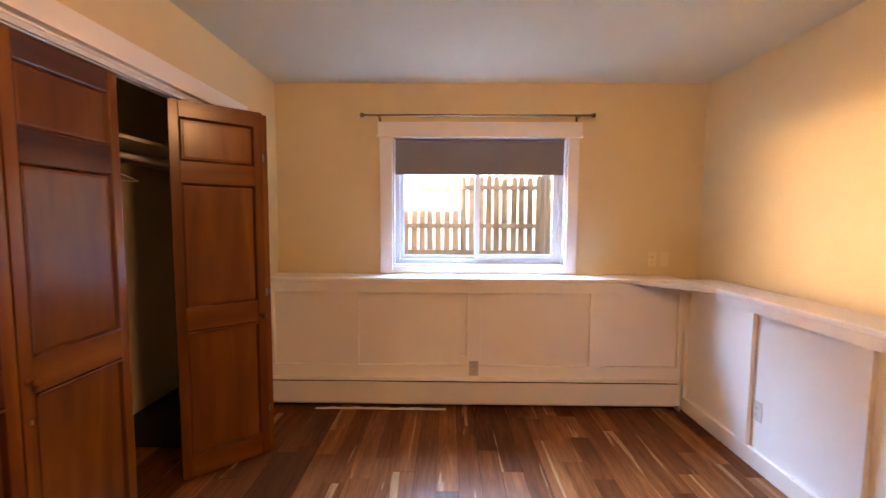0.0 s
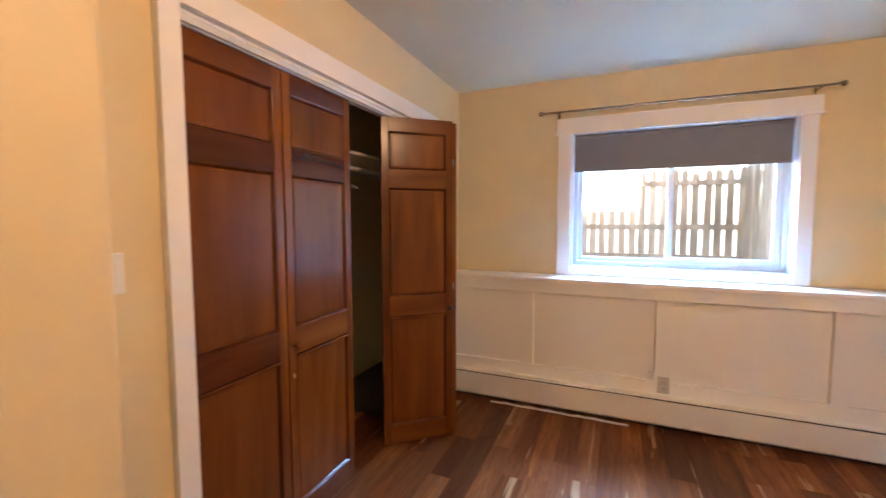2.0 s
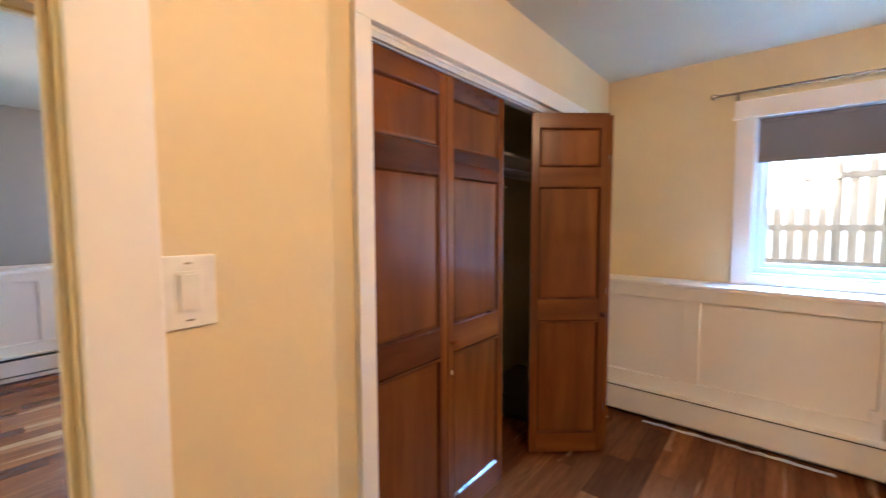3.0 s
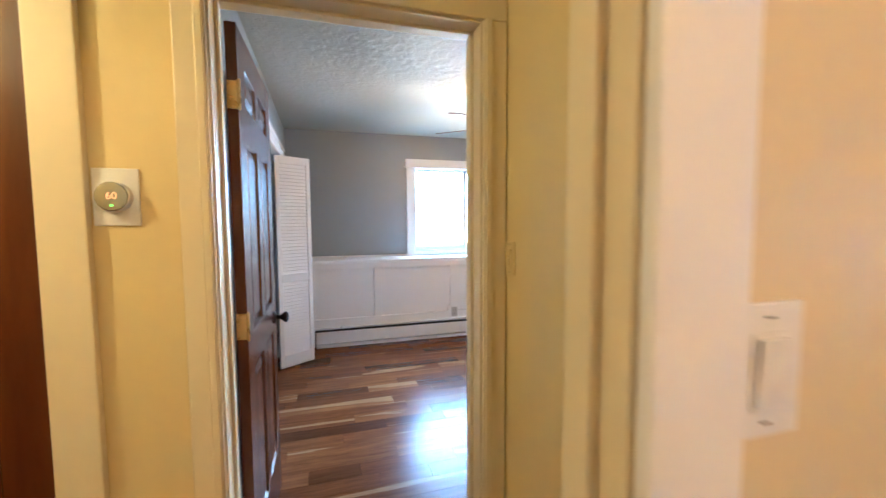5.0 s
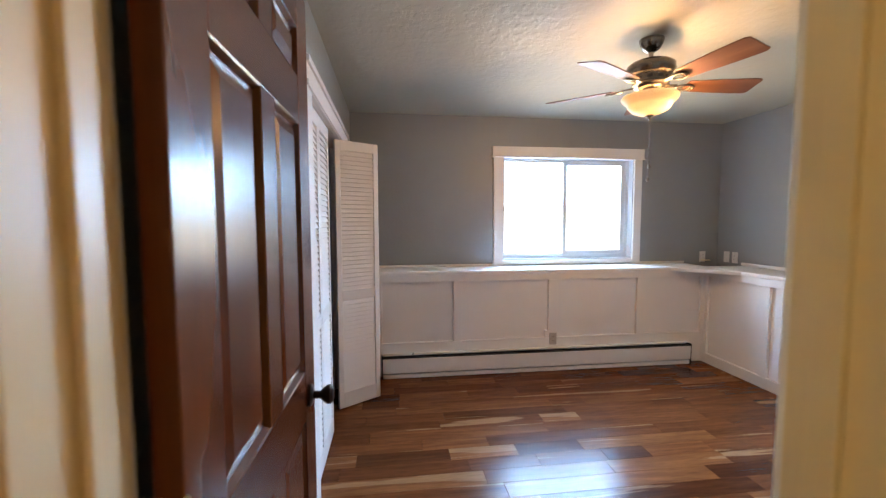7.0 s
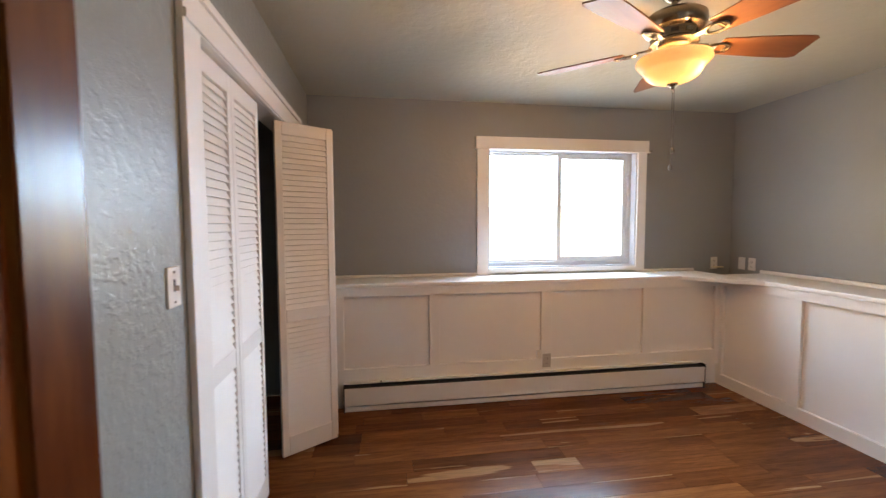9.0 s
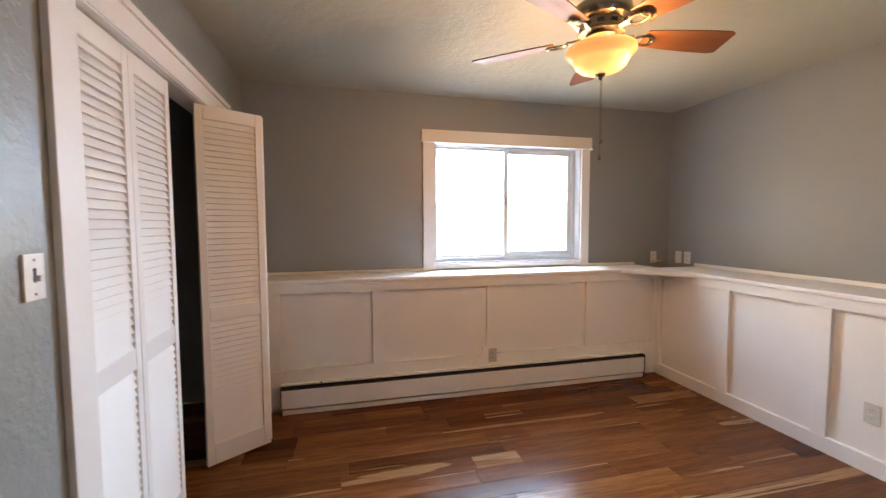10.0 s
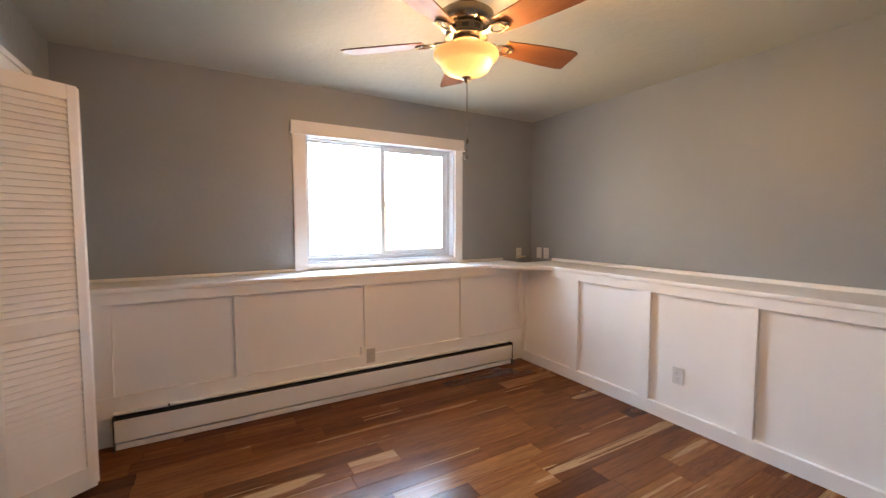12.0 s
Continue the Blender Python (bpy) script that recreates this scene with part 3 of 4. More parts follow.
def round_knob(name, material, parent, at, out, r=0.017, reach=0.045, axis="y"):
    bm = bmesh.new()
    prof = [(r * 0.7, 0), (r * 0.7, 0.004), (r * 0.4, 0.008), (r * 0.4, reach * 0.45), (r * 0.9, reach * 0.62), (r, reach * 0.8), (r * 0.75, reach * 0.95), (0.0005, reach)]
    lathe(bm, [(a, out * b) for a, b in prof], at, 20, axis)
    return part(name, bm, material, parent, smooth=True)


# yellow room closet: two folding pairs, stained mahogany
LEAF1 = 0.452
ROWS1 = [(0.13, 0.81), (0.93, 1.577), (1.686, 1.905)]
STILE1 = 0.043


def leaf1(parent, m, w=LEAF1, dark=(), face=-1):
    ob = panelled_leaf(parent, "leaf", w, 1.988, [(STILE1, w - STILE1)], ROWS1, STILE1, rail_mats={k: DARK_WOOD_RAIL for k in dark}, z_off=0.018, field=(0.006, 0.0015))
    ob.matrix_local = m
    y0, y1 = sorted((face * 0.0172, face * 0.0265))
    boxes("bead", MAHOGANY, ob, (STILE1 + 0.004, w - STILE1 - 0.004, y0, y1, 0.796, 0.807), bevel=0.003)
    return ob


d = thing("bifold_closet_door", "closed mahogany-stained bifold door with raised panels", "closet door", "closet doors of the yellow room", pose(-1.352, 0.893, 0))
a = leaf1(d, pose(0, 0, 0, 0, 0, 90), dark=(2, 1))
b = leaf1(d, pose(0, LEAF1 + 0.006, 0, 0, 0, 90), LEAF1 - 0.003, dark=(2, 3))
round_knob("knob", RAIL_WOOD, d, (0.0175, LEAF1 + 0.030, 0.858), 1, axis="x")
boxes("latch", BRASS, d, (0.0178, 0.0215, LEAF1 + 0.026, LEAF1 + 0.034, 0.712, 0.730), bevel=0.001)

d = thing("bifold_closet_door", "half-open mahogany-stained bifold door folded into the room", "closet door", "closet doors of the yellow room", pose(-1.352, 2.746, 0))
fold = math.degrees(math.atan2(0.300, 0.338))
# the leaf hung on the jamb, and the leaf that runs in the track
OPEN = 0.440
b = leaf1(d, pose(0, 0, 0, 0, 0, -fold), OPEN, face=1)
apex = Vector((math.cos(radians(fold)) * OPEN, -math.sin(radians(fold)) * OPEN, 0))
a = leaf1(d, pose(apex.x, apex.y - 0.037, 0, 0, 0, 180 + fold), OPEN, face=1)
bm = bmesh.new()
lathe(bm, [(0.012, 0), (0.012, 0.004), (0.007, 0.01), (0.013, 0.026), (0.016, 0.034), (0.010, 0.042), (0.0005, 0.044)], (0, 0, 0), 18, "y")
k = part("knob", bm, DARK_RAIL, d, smooth=True)
k.matrix_local = pose(apex.x, apex.y - 0.037, 0, 0, 0, 180 + fold) @ pose(0.025, 0.0175, 0.845)
for z in (0.25, 0.95, 1.72):
    h = boxes("hinge", NICKEL, d, (0.0, 0.010, -0.040, 0.0, z, z + 0.045), bevel=0.001)
    h.location = (apex.x - 0.008, apex.y + 0.004, 0)

# casing, head track and jambs of that closet
def casing(name, label, sides, material=WHITE, bevel=0.004):
    ob = tagged(new(name), label, "trim", kind="structure")
    ob.empty_display_size = 0.05
    for n, s in sides:
        boxes(n, material, ob, s, bevel=bevel)
    return ob


casing("trim_closet_1", "white painted casing round the closet", [
    ("side_casing", (-1.319, -1.290, 0.845, 0.912, 0, 2.035)), ("side_casing", (-1.319, -1.290, 2.735, 2.82, 0, 2.035)),
    ("head_casing", (-1.319, -1.290, 0.845, 2.82, 2.0355, 2.13)),
    ("head_jamb", (-1.439, -1.3185, 0.886, 2.751, 2.022, 2.0495)), ("side_jamb", (-1.439, -1.3185, 0.8855, 0.888, 0, 2.021)), ("side_jamb", (-1.439, -1.3185, 2.749, 2.7515, 0, 2.021))], bevel=0.002)
boxes("track", VINYL, bpy.data.objects["trim_closet_1"], (-1.376, -1.334, 0.889, 2.748, 1.994, 2.0215), bevel=0.002)
boxes("track_lip", VINYL, bpy.data.objects["trim_closet_1"], (-1.3335, -1.3195, 0.889, 2.748, 1.999, 2.0215), bevel=0.002)

# closet inside: shelf, rail, hangers, a dark box on the floor
s = thing("closet_shelf", "pale closet shelf on a ledger with a hanging rail", "shelf")
boxes("board", WHITE, s, (-1.949, -1.60, 0.625, 3.315, 1.80, 1.82), bevel=0.002)
boxes("ledger", WHITE, s, (-1.949, -1.93, 0.625, 3.315, 1.73, 1.7995))
part("hanging_rail", rod(bmesh.new(), (-1.70, 0.622, 1.73), (-1.70, 3.318, 1.73), 0.016), WHITE, s, smooth=True)


def hanger(y, turn):
    h = thing("wire_hanger", "thin white wire clothes hanger on the rail", "hanger", "hangers in the closet", pose(-1.70, y, 1.731, 0, 0, turn))
    bm = bmesh.new()
    pts = [(0.0, 0, 0.0195), (0.018, 0, 0.012), (0.021, 0, -0.004), (0.0, 0, -0.03), (0.0, 0, -0.06), (0.2, 0, -0.15), (-0.2, 0, -0.15), (0.0, 0, -0.06)]
    for p, q in zip(pts, pts[1:]):
        rod(bm, p, q, 0.0022, 6)
    part("wire", bm, WIRE, h, smooth=True)


for y, turn in ((1.92, 8), (1.98, -12), (2.06, 20)):
    hanger(y, turn)
b = thing("storage_box", "black box standing on the closet floor", "box")
boxes("body", BLACK_BOX, b, (-1.94, -1.50, 2.45, 3.05, 0.0, 0.13), bevel=0.006)
boxes("lid", BLACK_BOX, b, (-1.945, -1.495, 2.445, 3.055, 0.1305, 0.155), bevel=0.004)

# six panel door of the grey room, open against the closet wall
DOOR_W = 0.745
DOOR_COLS = [(0.110, 0.330), (0.415, 0.635)]
DOOR_ROWS = [(0.25, 0.87), (1.005, 1.68), (1.80, 1.925)]


def lever(parent, x, y, out, z, way):
    """A dark lever handle with its round rose."""
    bm = bmesh.new()
    lathe(bm, [(0.0005, 0.0), (0.031, 0.0), (0.031, out * 0.006), (0.022, out * 0.011), (0.011, out * 0.013), (0.010, out * 0.05), (0.0005, out * 0.05)], (x, y, z), 24, "y")
    h = part("door_handle", bm, BRONZE, parent, "dark bronze handle", smooth=True)
    bm = bmesh.new()
    lathe(bm, [(0.010, out * 0.030), (0.019, out * 0.040), (0.027, out * 0.052), (0.027, out * 0.060), (0.018, out * 0.068), (0.0005, out * 0.070)], (x, y, z), 24, "y")
    part("knob", bm, BRONZE, h, smooth=True)


d = tagged(thing("door_2", "mahogany-stained six-panel door standing open", "door", m=pose(-2.203, -0.397, 0, 0, 0, 179.2)), kind="structure")
leaf = panelled_leaf(d, "leaf", DOOR_W, 2.04, DOOR_COLS, DOOR_ROWS, 0.115, rail_mats={k: DOOR_RAIL for k in range(4)}, material=DOOR_STAIN, z_off=0.012, x_off=0.022)
leaf.location = (0, -0.0195, 0)
lever(d, DOOR_W - 0.05, -0.037, -1, 0.925, 1)
lever(d, DOOR_W - 0.05, -0.002, 1, 0.925, 1)


def hinge(parent, z, x=0.0185, y=-0.0195):
    bm = bmesh.new()
    box(bm, x - 0.0015, x + 0.0035, y - 0.0165, y + 0.0165, z, z + 0.089, bevel=0.001)
    for k in range(3):
        lathe(bm, [(0.0015, 0.0), (0.0015, 0.001)], (x - 0.0016, y - 0.007 + 0.014 * (k % 2), z + 0.016 + 0.028 * k), 8, "x")
    h = part("hinge", bm, BRASS, parent, "brass hinge")
    bm = bmesh.new()
    lathe(bm, [(0.0005, -0.006), (0.004, -0.004), (0.0055, 0.0), (0.0055, 0.089), (0.004, 0.093), (0.0005, 0.095)], (x - 0.004, y - 0.021, z), 12)
    part("pin", bm, BRASS, h, smooth=True)


for z in (0.27, 1.006, 1.766):
    hinge(d, z)


def door_trim(name, label, x_face, out, y0, y1, wide, top, material, moulded=True, thick=0.018):
    """Casing on one face of a wall that runs along y; out is the side it stands on."""
    f = lambda a, b: (min(x_face + out * a, x_face + out * b), max(x_face + out * a, x_face + out * b))
    sides = [("side_casing", (*f(0.001, thick), y0 - wide, y0 - 0.006, 0, top + 0.006)), ("side_casing", (*f(0.001, thick), y1 + 0.006, y1 + wide, 0, top + 0.006)),
             ("head_casing", (*f(0.001, thick), y0 - wide, y1 + wide, top + 0.0065, top + wide))]
    if moulded:
        sides += [("side_bead", (*f(0.018, 0.026), y0 - 0.035, y0 - 0.012, 0, top + 0.012)), ("side_bead", (*f(0.018, 0.026), y1 + 0.012, y1 + 0.035, 0, top + 0.012))]
    return casing(name, label, sides, material, 0.004)


def door_frame(name, label, x0, x1, y0, y1, top, material, stop_x):
    """Jamb boards through the wall, 15 mm thick, with a stop."""
    return casing(name, label, [
        ("side_jamb", (x0, x1, y0 - 0.0145, y0, 0, top)), ("side_jamb", (x0, x1, y1, y1 + 0.0145, 0, top)), ("head_jamb", (x0, x1, y0 - 0.0145, y1 + 0.0145, top + 0.0003, top + 0.014)),
        ("door_stop", (stop_x - 0.018, stop_x + 0.018, y0 + 0.0003, y0 + 0.011, 0, top)), ("door_stop", (stop_x - 0.018, stop_x + 0.018, y1 - 0.011, y1 - 0.0003, 0, top)), ("door_stop", (stop_x - 0.018, stop_x + 0.018, y0 + 0.0115, y1 - 0.0115, top - 0.011, top - 0.0003))], material, 0.002)


door_frame("trim_jamb_2", "ivory gloss door jamb", -2.201, -2.059, -0.400, 0.415, 2.062, JAMB, -2.145)
door_trim("trim_door_hall_2", "ivory gloss casing on the hall side", -2.06, 1, -0.400, 0.415, 0.090, 2.062, JAMB)
door_trim("trim_door_room_2", "white casing on the grey room side", -2.20, -1, -0.400, 0.415, 0.08, 2.062, WHITE, moulded=False)
boxes("strike_plate", BRONZE, bpy.data.objects["trim_jamb_2"], (-2.198, -2.17, 0.4135, 0.4152, 0.89, 0.955), bevel=0.0006)

door_frame("trim_jamb_1", "ivory gloss door jamb", -1.1, -1.009, -0.70, 0.118, 2.045, JAMB, -1.062)
door_trim("trim_door_room_1", "white casing on the bedroom side", -1.01, 1, -0.70, 0.118, 0.105, 2.045, WHITE, moulded=False)

door_frame("trim_jamb_hall", "ivory gloss door jamb", -2.201, -2.059, -1.63, -0.815, 2.035, JAMB, -2.145)
door_trim("trim_door_hall_3", "ivory gloss casing round the closed hall door", -2.06, 1, -1.63, -0.815, 0.115, 2.035, JAMB, moulded=False, thick=0.03)
d = tagged(thing("door_3", "closed mahogany-stained six-panel hall door", "door", m=pose(-2.065, -0.82, 0, 0, 0, -90)), kind="structure")
leaf = panelled_leaf(d, "leaf", 0.80, 2.03, [(0.115, 0.355), (0.445, 0.685)], DOOR_ROWS, 0.115, rail_mats={k: DOOR_RAIL for k in range(4)}, material=DOOR_STAIN, z_off=0.012, x_off=0.003)
leaf.location = (0, -0.0205, 0)
for z in (0.27, 1.04, 1.80):
    boxes("hinge", BRONZE, d, (-0.004, 0.004, -0.003, 0.006, z, z + 0.089), bevel=0.001, label="dark hinge")
lever(d, 0.80 - 0.062, -0.002, 1, 0.925, 1)

# grey room closet: louvred folding doors
LEAF2 = 0.355
SLAT_W = LEAF2 - 2 * 0.040
bm = bmesh.new()
box(bm, -SLAT_W / 2, SLAT_W / 2, -0.022, 0.022, -0.003, 0.003)
SLAT = bpy.data.meshes.new("slat")
bmesh.ops.rotate(bm, verts=bm.verts, matrix=Matrix.Rotation(radians(-66), 3, "X"))
bm.to_mesh(SLAT)
bm.free()
SLAT.materials.append(WHITE)


def louvred(parent, m):
    leaf = boxes("leaf", WHITE, parent, (0, 0.040, -0.014, 0.014, 0.018, 2.005), (LEAF2 - 0.040, LEAF2, -0.014, 0.014, 0.018, 2.005),
                 (0.040, LEAF2 - 0.040, -0.0135, 0.0135, 0.018, 0.135), (0.040, LEAF2 - 0.040, -0.0135, 0.0135, 0.83, 0.907), (0.040, LEAF2 - 0.040, -0.0135, 0.0135, 1.932, 2.005), bevel=0.003)
    leaf.matrix_local = m
    for z0, z1, n in ((0.135, 0.83, 22), (0.907, 1.932, 32)):
        for k in range(n):
            s = new("slat", SLAT)
            s.parent = leaf
            s.location = (LEAF2 / 2, 0, z0 + (k + 0.5) * (z1 - z0) / n)
    return leaf


# local y > 0 of a leaf faces the room
d = thing("louvred_closet_door", "closed white louvred bifold door", "closet door", "closet doors of the grey room", pose(-3.70, -0.517, 0, 0, 0, 180))
louvred(d, pose(LEAF2, 0, 0, 0, 0, 180))
louvred(d, pose(2 * LEAF2 + 0.003, 0, 0, 0, 0, 180))
d = thing("louvred_closet_door", "half-open white louvred bifold door folded into the room", "closet door", "closet doors of the grey room", pose(-5.157, -0.512, 0))
fold = math.degrees(math.atan2(0.30, 0.20))
louvred(d, pose(0, 0, 0, 0, 0, fold))
ax, ay = math.cos(radians(fold)) * LEAF2, math.sin(radians(fold)) * LEAF2
louvred(d, pose(ax + 0.017, ay, 0, 0, 0, -fold))
casing("trim_closet_2", "white painted casing round the closet", [
    ("side_casing", (-3.702, -3.585, -0.489, -0.468, 0, 2.0085)), ("side_casing", (-5.28, -5.158, -0.489, -0.468, 0, 2.0085)),
    ("head_casing", (-5.28, -3.585, -0.489, -0.468, 2.009, 2.14)), ("head_moulding", (-5.28, -3.585, -0.4678, -0.458, 2.012, 2.040)), ("head_moulding", (-5.285, -3.58, -0.4678, -0.454, 2.112, 2.142)),
    ("head_jamb", (-5.164, -3.696, -0.599, -0.4895, 2.010, 2.0495)), ("side_jamb", (-3.699, -3.6955, -0.599, -0.4895, 0, 2.0095)), ("side_jamb", (-5.1645, -5.161, -0.599, -0.4895, 0, 2.0095))], bevel=0.003)


# ---- baseboard heaters ----
def heater(label, length, m, low, high, slot=0.018, ends=True, foot=0.070, lip=0.05):
    """Local x along the wall, back at y = 0, front towards -y."""
    h = thing("baseboard_heater", label, "heater", "baseboard heaters", m)
    boxes("back_plate", HEATER_WHITE, h, (0, length, -0.006, 0.0, 0.012, high + 0.012))
    boxes("top_lip", HEATER_WHITE, h, (0, length, -lip, -0.0061, high + 0.006, high + 0.012), bevel=0.001)
    boxes("front_cover", HEATER_WHITE, h, (0.008, length - 0.008, -0.082, -0.074, low, high - slot), bevel=0.003)
    boxes("fin_tube", DARK_METAL, h, (0.015, length - 0.015, -0.065, -0.015, low + 0.02, high - 0.045))
    boxes("damper", SLOT, h, (0.008, length - 0.008, -0.072, -0.0062, high - 0.019, high - 0.012))
    for x0, x1 in ((0, 0.0075), (length - 0.0075, length)):
        boxes("end_cap", HEATER_WHITE if ends else SLOT, h, (x0, x1, -0.083, -0.0061, 0.0, high + 0.004), bevel=0.001)
    boxes("foot_plate", HEATER_WHITE, h, (0.01, length - 0.01, -foot, -0.0062, 0.006, low - 0.012), bevel=0.002)
    return h


heater("white enamelled baseboard heater below the panelling", 3.06, pose(-1.315, 3.076, 0), 0.042, 0.203, 0.001, True, 0.022, 0.076)
heater("white enamelled baseboard heater with a dark top slot", 3.02, pose(-5.376, -0.205, 0, 0, 0, 90), 0.055, 0.205, 0.018, False)
t = thing("packing_strip", "crumpled white plastic strip lying under the heater", "plastic strip")
bm = bmesh.new()
rnd = random.Random(4)
rows = []
for k in range(25):
    x, y, z = -0.93 + 0.04 * k, 2.972 + rnd.uniform(0, 0.008), rnd.uniform(0.004, 0.012)
    rows.append([bm.verts.new(p) for p in ((x, y, 0.0), (x, y + 0.003, z), (x, y + 0.02, z), (x, y + 0.024, 0.0))])
for r0, r1 in zip(rows, rows[1:]):
    for k in range(4):
        bm.faces.new((r0[k], r0[(k + 1) % 4], r1[(k + 1) % 4], r1[k]))
bm.faces.new(rows[0]), bm.faces.new(list(reversed(rows[-1])))
part("strip", bm, PLATE_SOFT, t)


# ---- outlets and switches ----
def outlet(label, m, kind="duplex", w=0.070, h=0.1143, face=None):
    """Local x along the wall, plate facing -y, centre at the origin."""
    white = face or PLATE
    o = thing("wall_switch" if kind in ("rocker", "toggle") else "wall_outlet", label, "switch" if kind in ("rocker", "toggle") else "outlet", m=m)
    boxes("plate", white, o, (-w / 2, w / 2, -0.006, 0.0, -h / 2, h / 2), bevel=0.002)
    if kind == "duplex":
        for z in (-0.0195, 0.0195):
            r = boxes("receptacle", white, o, (-0.0165, 0.0165, -0.0085, -0.0061, z - 0.014, z + 0.014), bevel=0.001)
            boxes("slot", SLOT, r, (-0.0075, -0.0055, -0.0089, -0.0086, z - 0.003, z + 0.006), (0.0055, 0.0075, -0.0089, -0.0086, z - 0.003, z + 0.006), (-0.002, 0.002, -0.0089, -0.0086, z - 0.010, z - 0.006))
    elif kind == "rocker":
        boxes("bezel", white, o, (-0.0205, 0.0205, -0.0078, -0.0061, -0.035, 0.035), bevel=0.0008)
        r = boxes("rocker", white, o, (-0.0165, 0.0165, -0.012, -0.0079, -0.031, 0.031), bevel=0.0015)
        r.rotation_euler = (radians(3), 0, 0)
        for z in (-0.048, 0.048):
            boxes("screw", DIAL, o, (-0.006, 0.006, -0.0068, -0.0061, z - 0.0012, z + 0.0012))
    elif kind == "toggle":
        boxes("toggle", SLOT, o, (-0.005, 0.005, -0.0066, -0.0061, -0.013, 0.022))
        r = boxes("lever", white, o, (-0.004, 0.004, -0.020, -0.0067, -0.010, 0.004), bevel=0.001)
        for z in (-0.042, 0.042):
            boxes("screw", DIAL, o, (-0.003, 0.003, -0.0068, -0.0061, z - 0.003, z + 0.003), bevel=0.0003)
    elif kind == "blank":
        boxes("jack", white, o, (-0.009, 0.009, -0.010, -0.0061, -0.009, 0.009), bevel=0.001)
    return o


outlet("white rocker light switch on the cream wall", pose(-1.0095, 0.262, 1.268, 0, 0, 90), "rocker", 0.084, 0.122)
outlet("narrow white rocker switch beside the closet casing", pose(-1.3195, 0.702, 1.242, 0, 0, 90), "rocker", 0.070, 0.112)
outlet("grey duplex outlet in the panelled wall", pose(0.238, 3.0635, 0.286), face=PLATE_GREY)
outlet("white duplex outlet in the panelled wall", pose(1.7995, 2.345, 0.325, 0, 0, -90), face=PLATE_SOFT)
outlet("cream duplex outlet above the ledge", pose(1.655, 3.3195, 1.09), face=JAMB)
outlet("cream cable jack above the ledge", pose(1.752, 3.3195, 1.09), "blank", face=JAMB)
outlet("white toggle light switch on the grey wall", pose(-3.505, -0.4895, 1.238, 0, 0, 180), "toggle")
outlet("grey duplex outlet in the panelled wall", pose(-5.3635, 1.411, 0.298, 0, 0, 90), face=PLATE_GREY)
outlet("white duplex outlet in the panelled wall", pose(-3.835, 3.0195, 0.327), face=PLATE_SOFT)
outlet("white outlet just above the ledge", pose(-5.7195, 3.242, 1.03, 0, 0, 90))
outlet("white jack plate just above the ledge", pose(-5.586, 3.4195, 1.036), "blank")
outlet("white outlet just above the ledge", pose(-5.48, 3.4195, 1.036))
outlet("cream painted-over switch on the hall wall", pose(-2.015, 0.5095, 1.272), "rocker", 0.072, 0.112, HALL_CREAM)

# ---- thermostat ----
t = thing("thermostat", "round silver thermostat on a white plate reading sixty", "thermostat", m=pose(-2.0595, -0.64, 1.47, 0, 0, 90))
boxes("plate", PLATE, t, (-0.054, 0.054, -0.007, 0.0, -0.077, 0.077), bevel=0.003)
bm = bmesh.new()
lathe(bm, [(0.0395, -0.0071), (0.0395, -0.022), (0.0415, -0.025), (0.0415, -0.032), (0.039, -0.035)], (0, 0, 0), 40, "y")
part("ring", bm, PLATE, t, smooth=True)
bm = bmesh.new()
lathe(bm, [(0.0385, -0.0351), (0.036, -0.0372), (0.02, -0.0385), (0.0005, -0.039)], (0, 0, 0), 40, "y")
part("dial", bm, DIAL, t, smooth=True)


def writing(text, size, material, parent, m):
    cu = bpy.data.curves.new("text", "FONT")
    cu.body, cu.size, cu.align_x, cu.align_y, cu.extrude = text, size, "CENTER", "CENTER", 0.0002
    tmp = new("digits", cu)
    me = bpy.data.meshes.new_from_object(tmp.evaluated_get(bpy.context.evaluated_depsgraph_get()))
    bpy.data.objects.remove(tmp)
    me.materials.clear()
    me.materials.append(material)
    ob = new("digits", me)
    ob.parent, ob.matrix_local = parent, m
    return ob


writing("60", 0.026, DIGITS, t, pose(0.002, -0.0398, 0.001, 90, 0, 0))
boxes("indicator", GREEN_LED, t, (-0.003, 0.005, -0.0386, -0.0378, -0.026, -0.021), bevel=0.0005)

# ---- blind and curtain rod ----
b = thing("roller_blind", "grey roller blind drawn a third of the way down", "blind")
boxes("cloth", SHADE_CLOTH, b, (-0.382, 0.952, 3.360, 3.364, 1.775, 2.03))
boxes("hem_bar", SHADE_CLOTH, b, (-0.382, 0.952, 3.356, 3.368, 1.752, 1.7748), bevel=0.003)
part("roller", rod(bmesh.new(), (-0.382, 3.375, 2.012), (0.952, 3.375, 2.012), 0.018, 16), SHADE_CLOTH, b, smooth=True)
c = thing("curtain_rod", "thin brushed metal curtain rod above the window", "curtain rod")
part("rod", rod(bmesh.new(), (-0.60, 3.245, 2.188), (1.115, 3.245, 2.188), 0.008, 12), NICKEL, c, smooth=True)
for x, s in ((-0.60, -1), (1.115, 1)):
    bm = bmesh.new()
    lathe(bm, [(0.008, 0), (0.013, s * 0.004), (0.013, s * 0.012), (0.018, s * 0.02), (0.018, s * 0.03), (0.010, s * 0.038), (0.0005, s * 0.04)], (x, 3.245, 2.188), 16, "x")
    part("finial", bm, NICKEL, c, smooth=True)
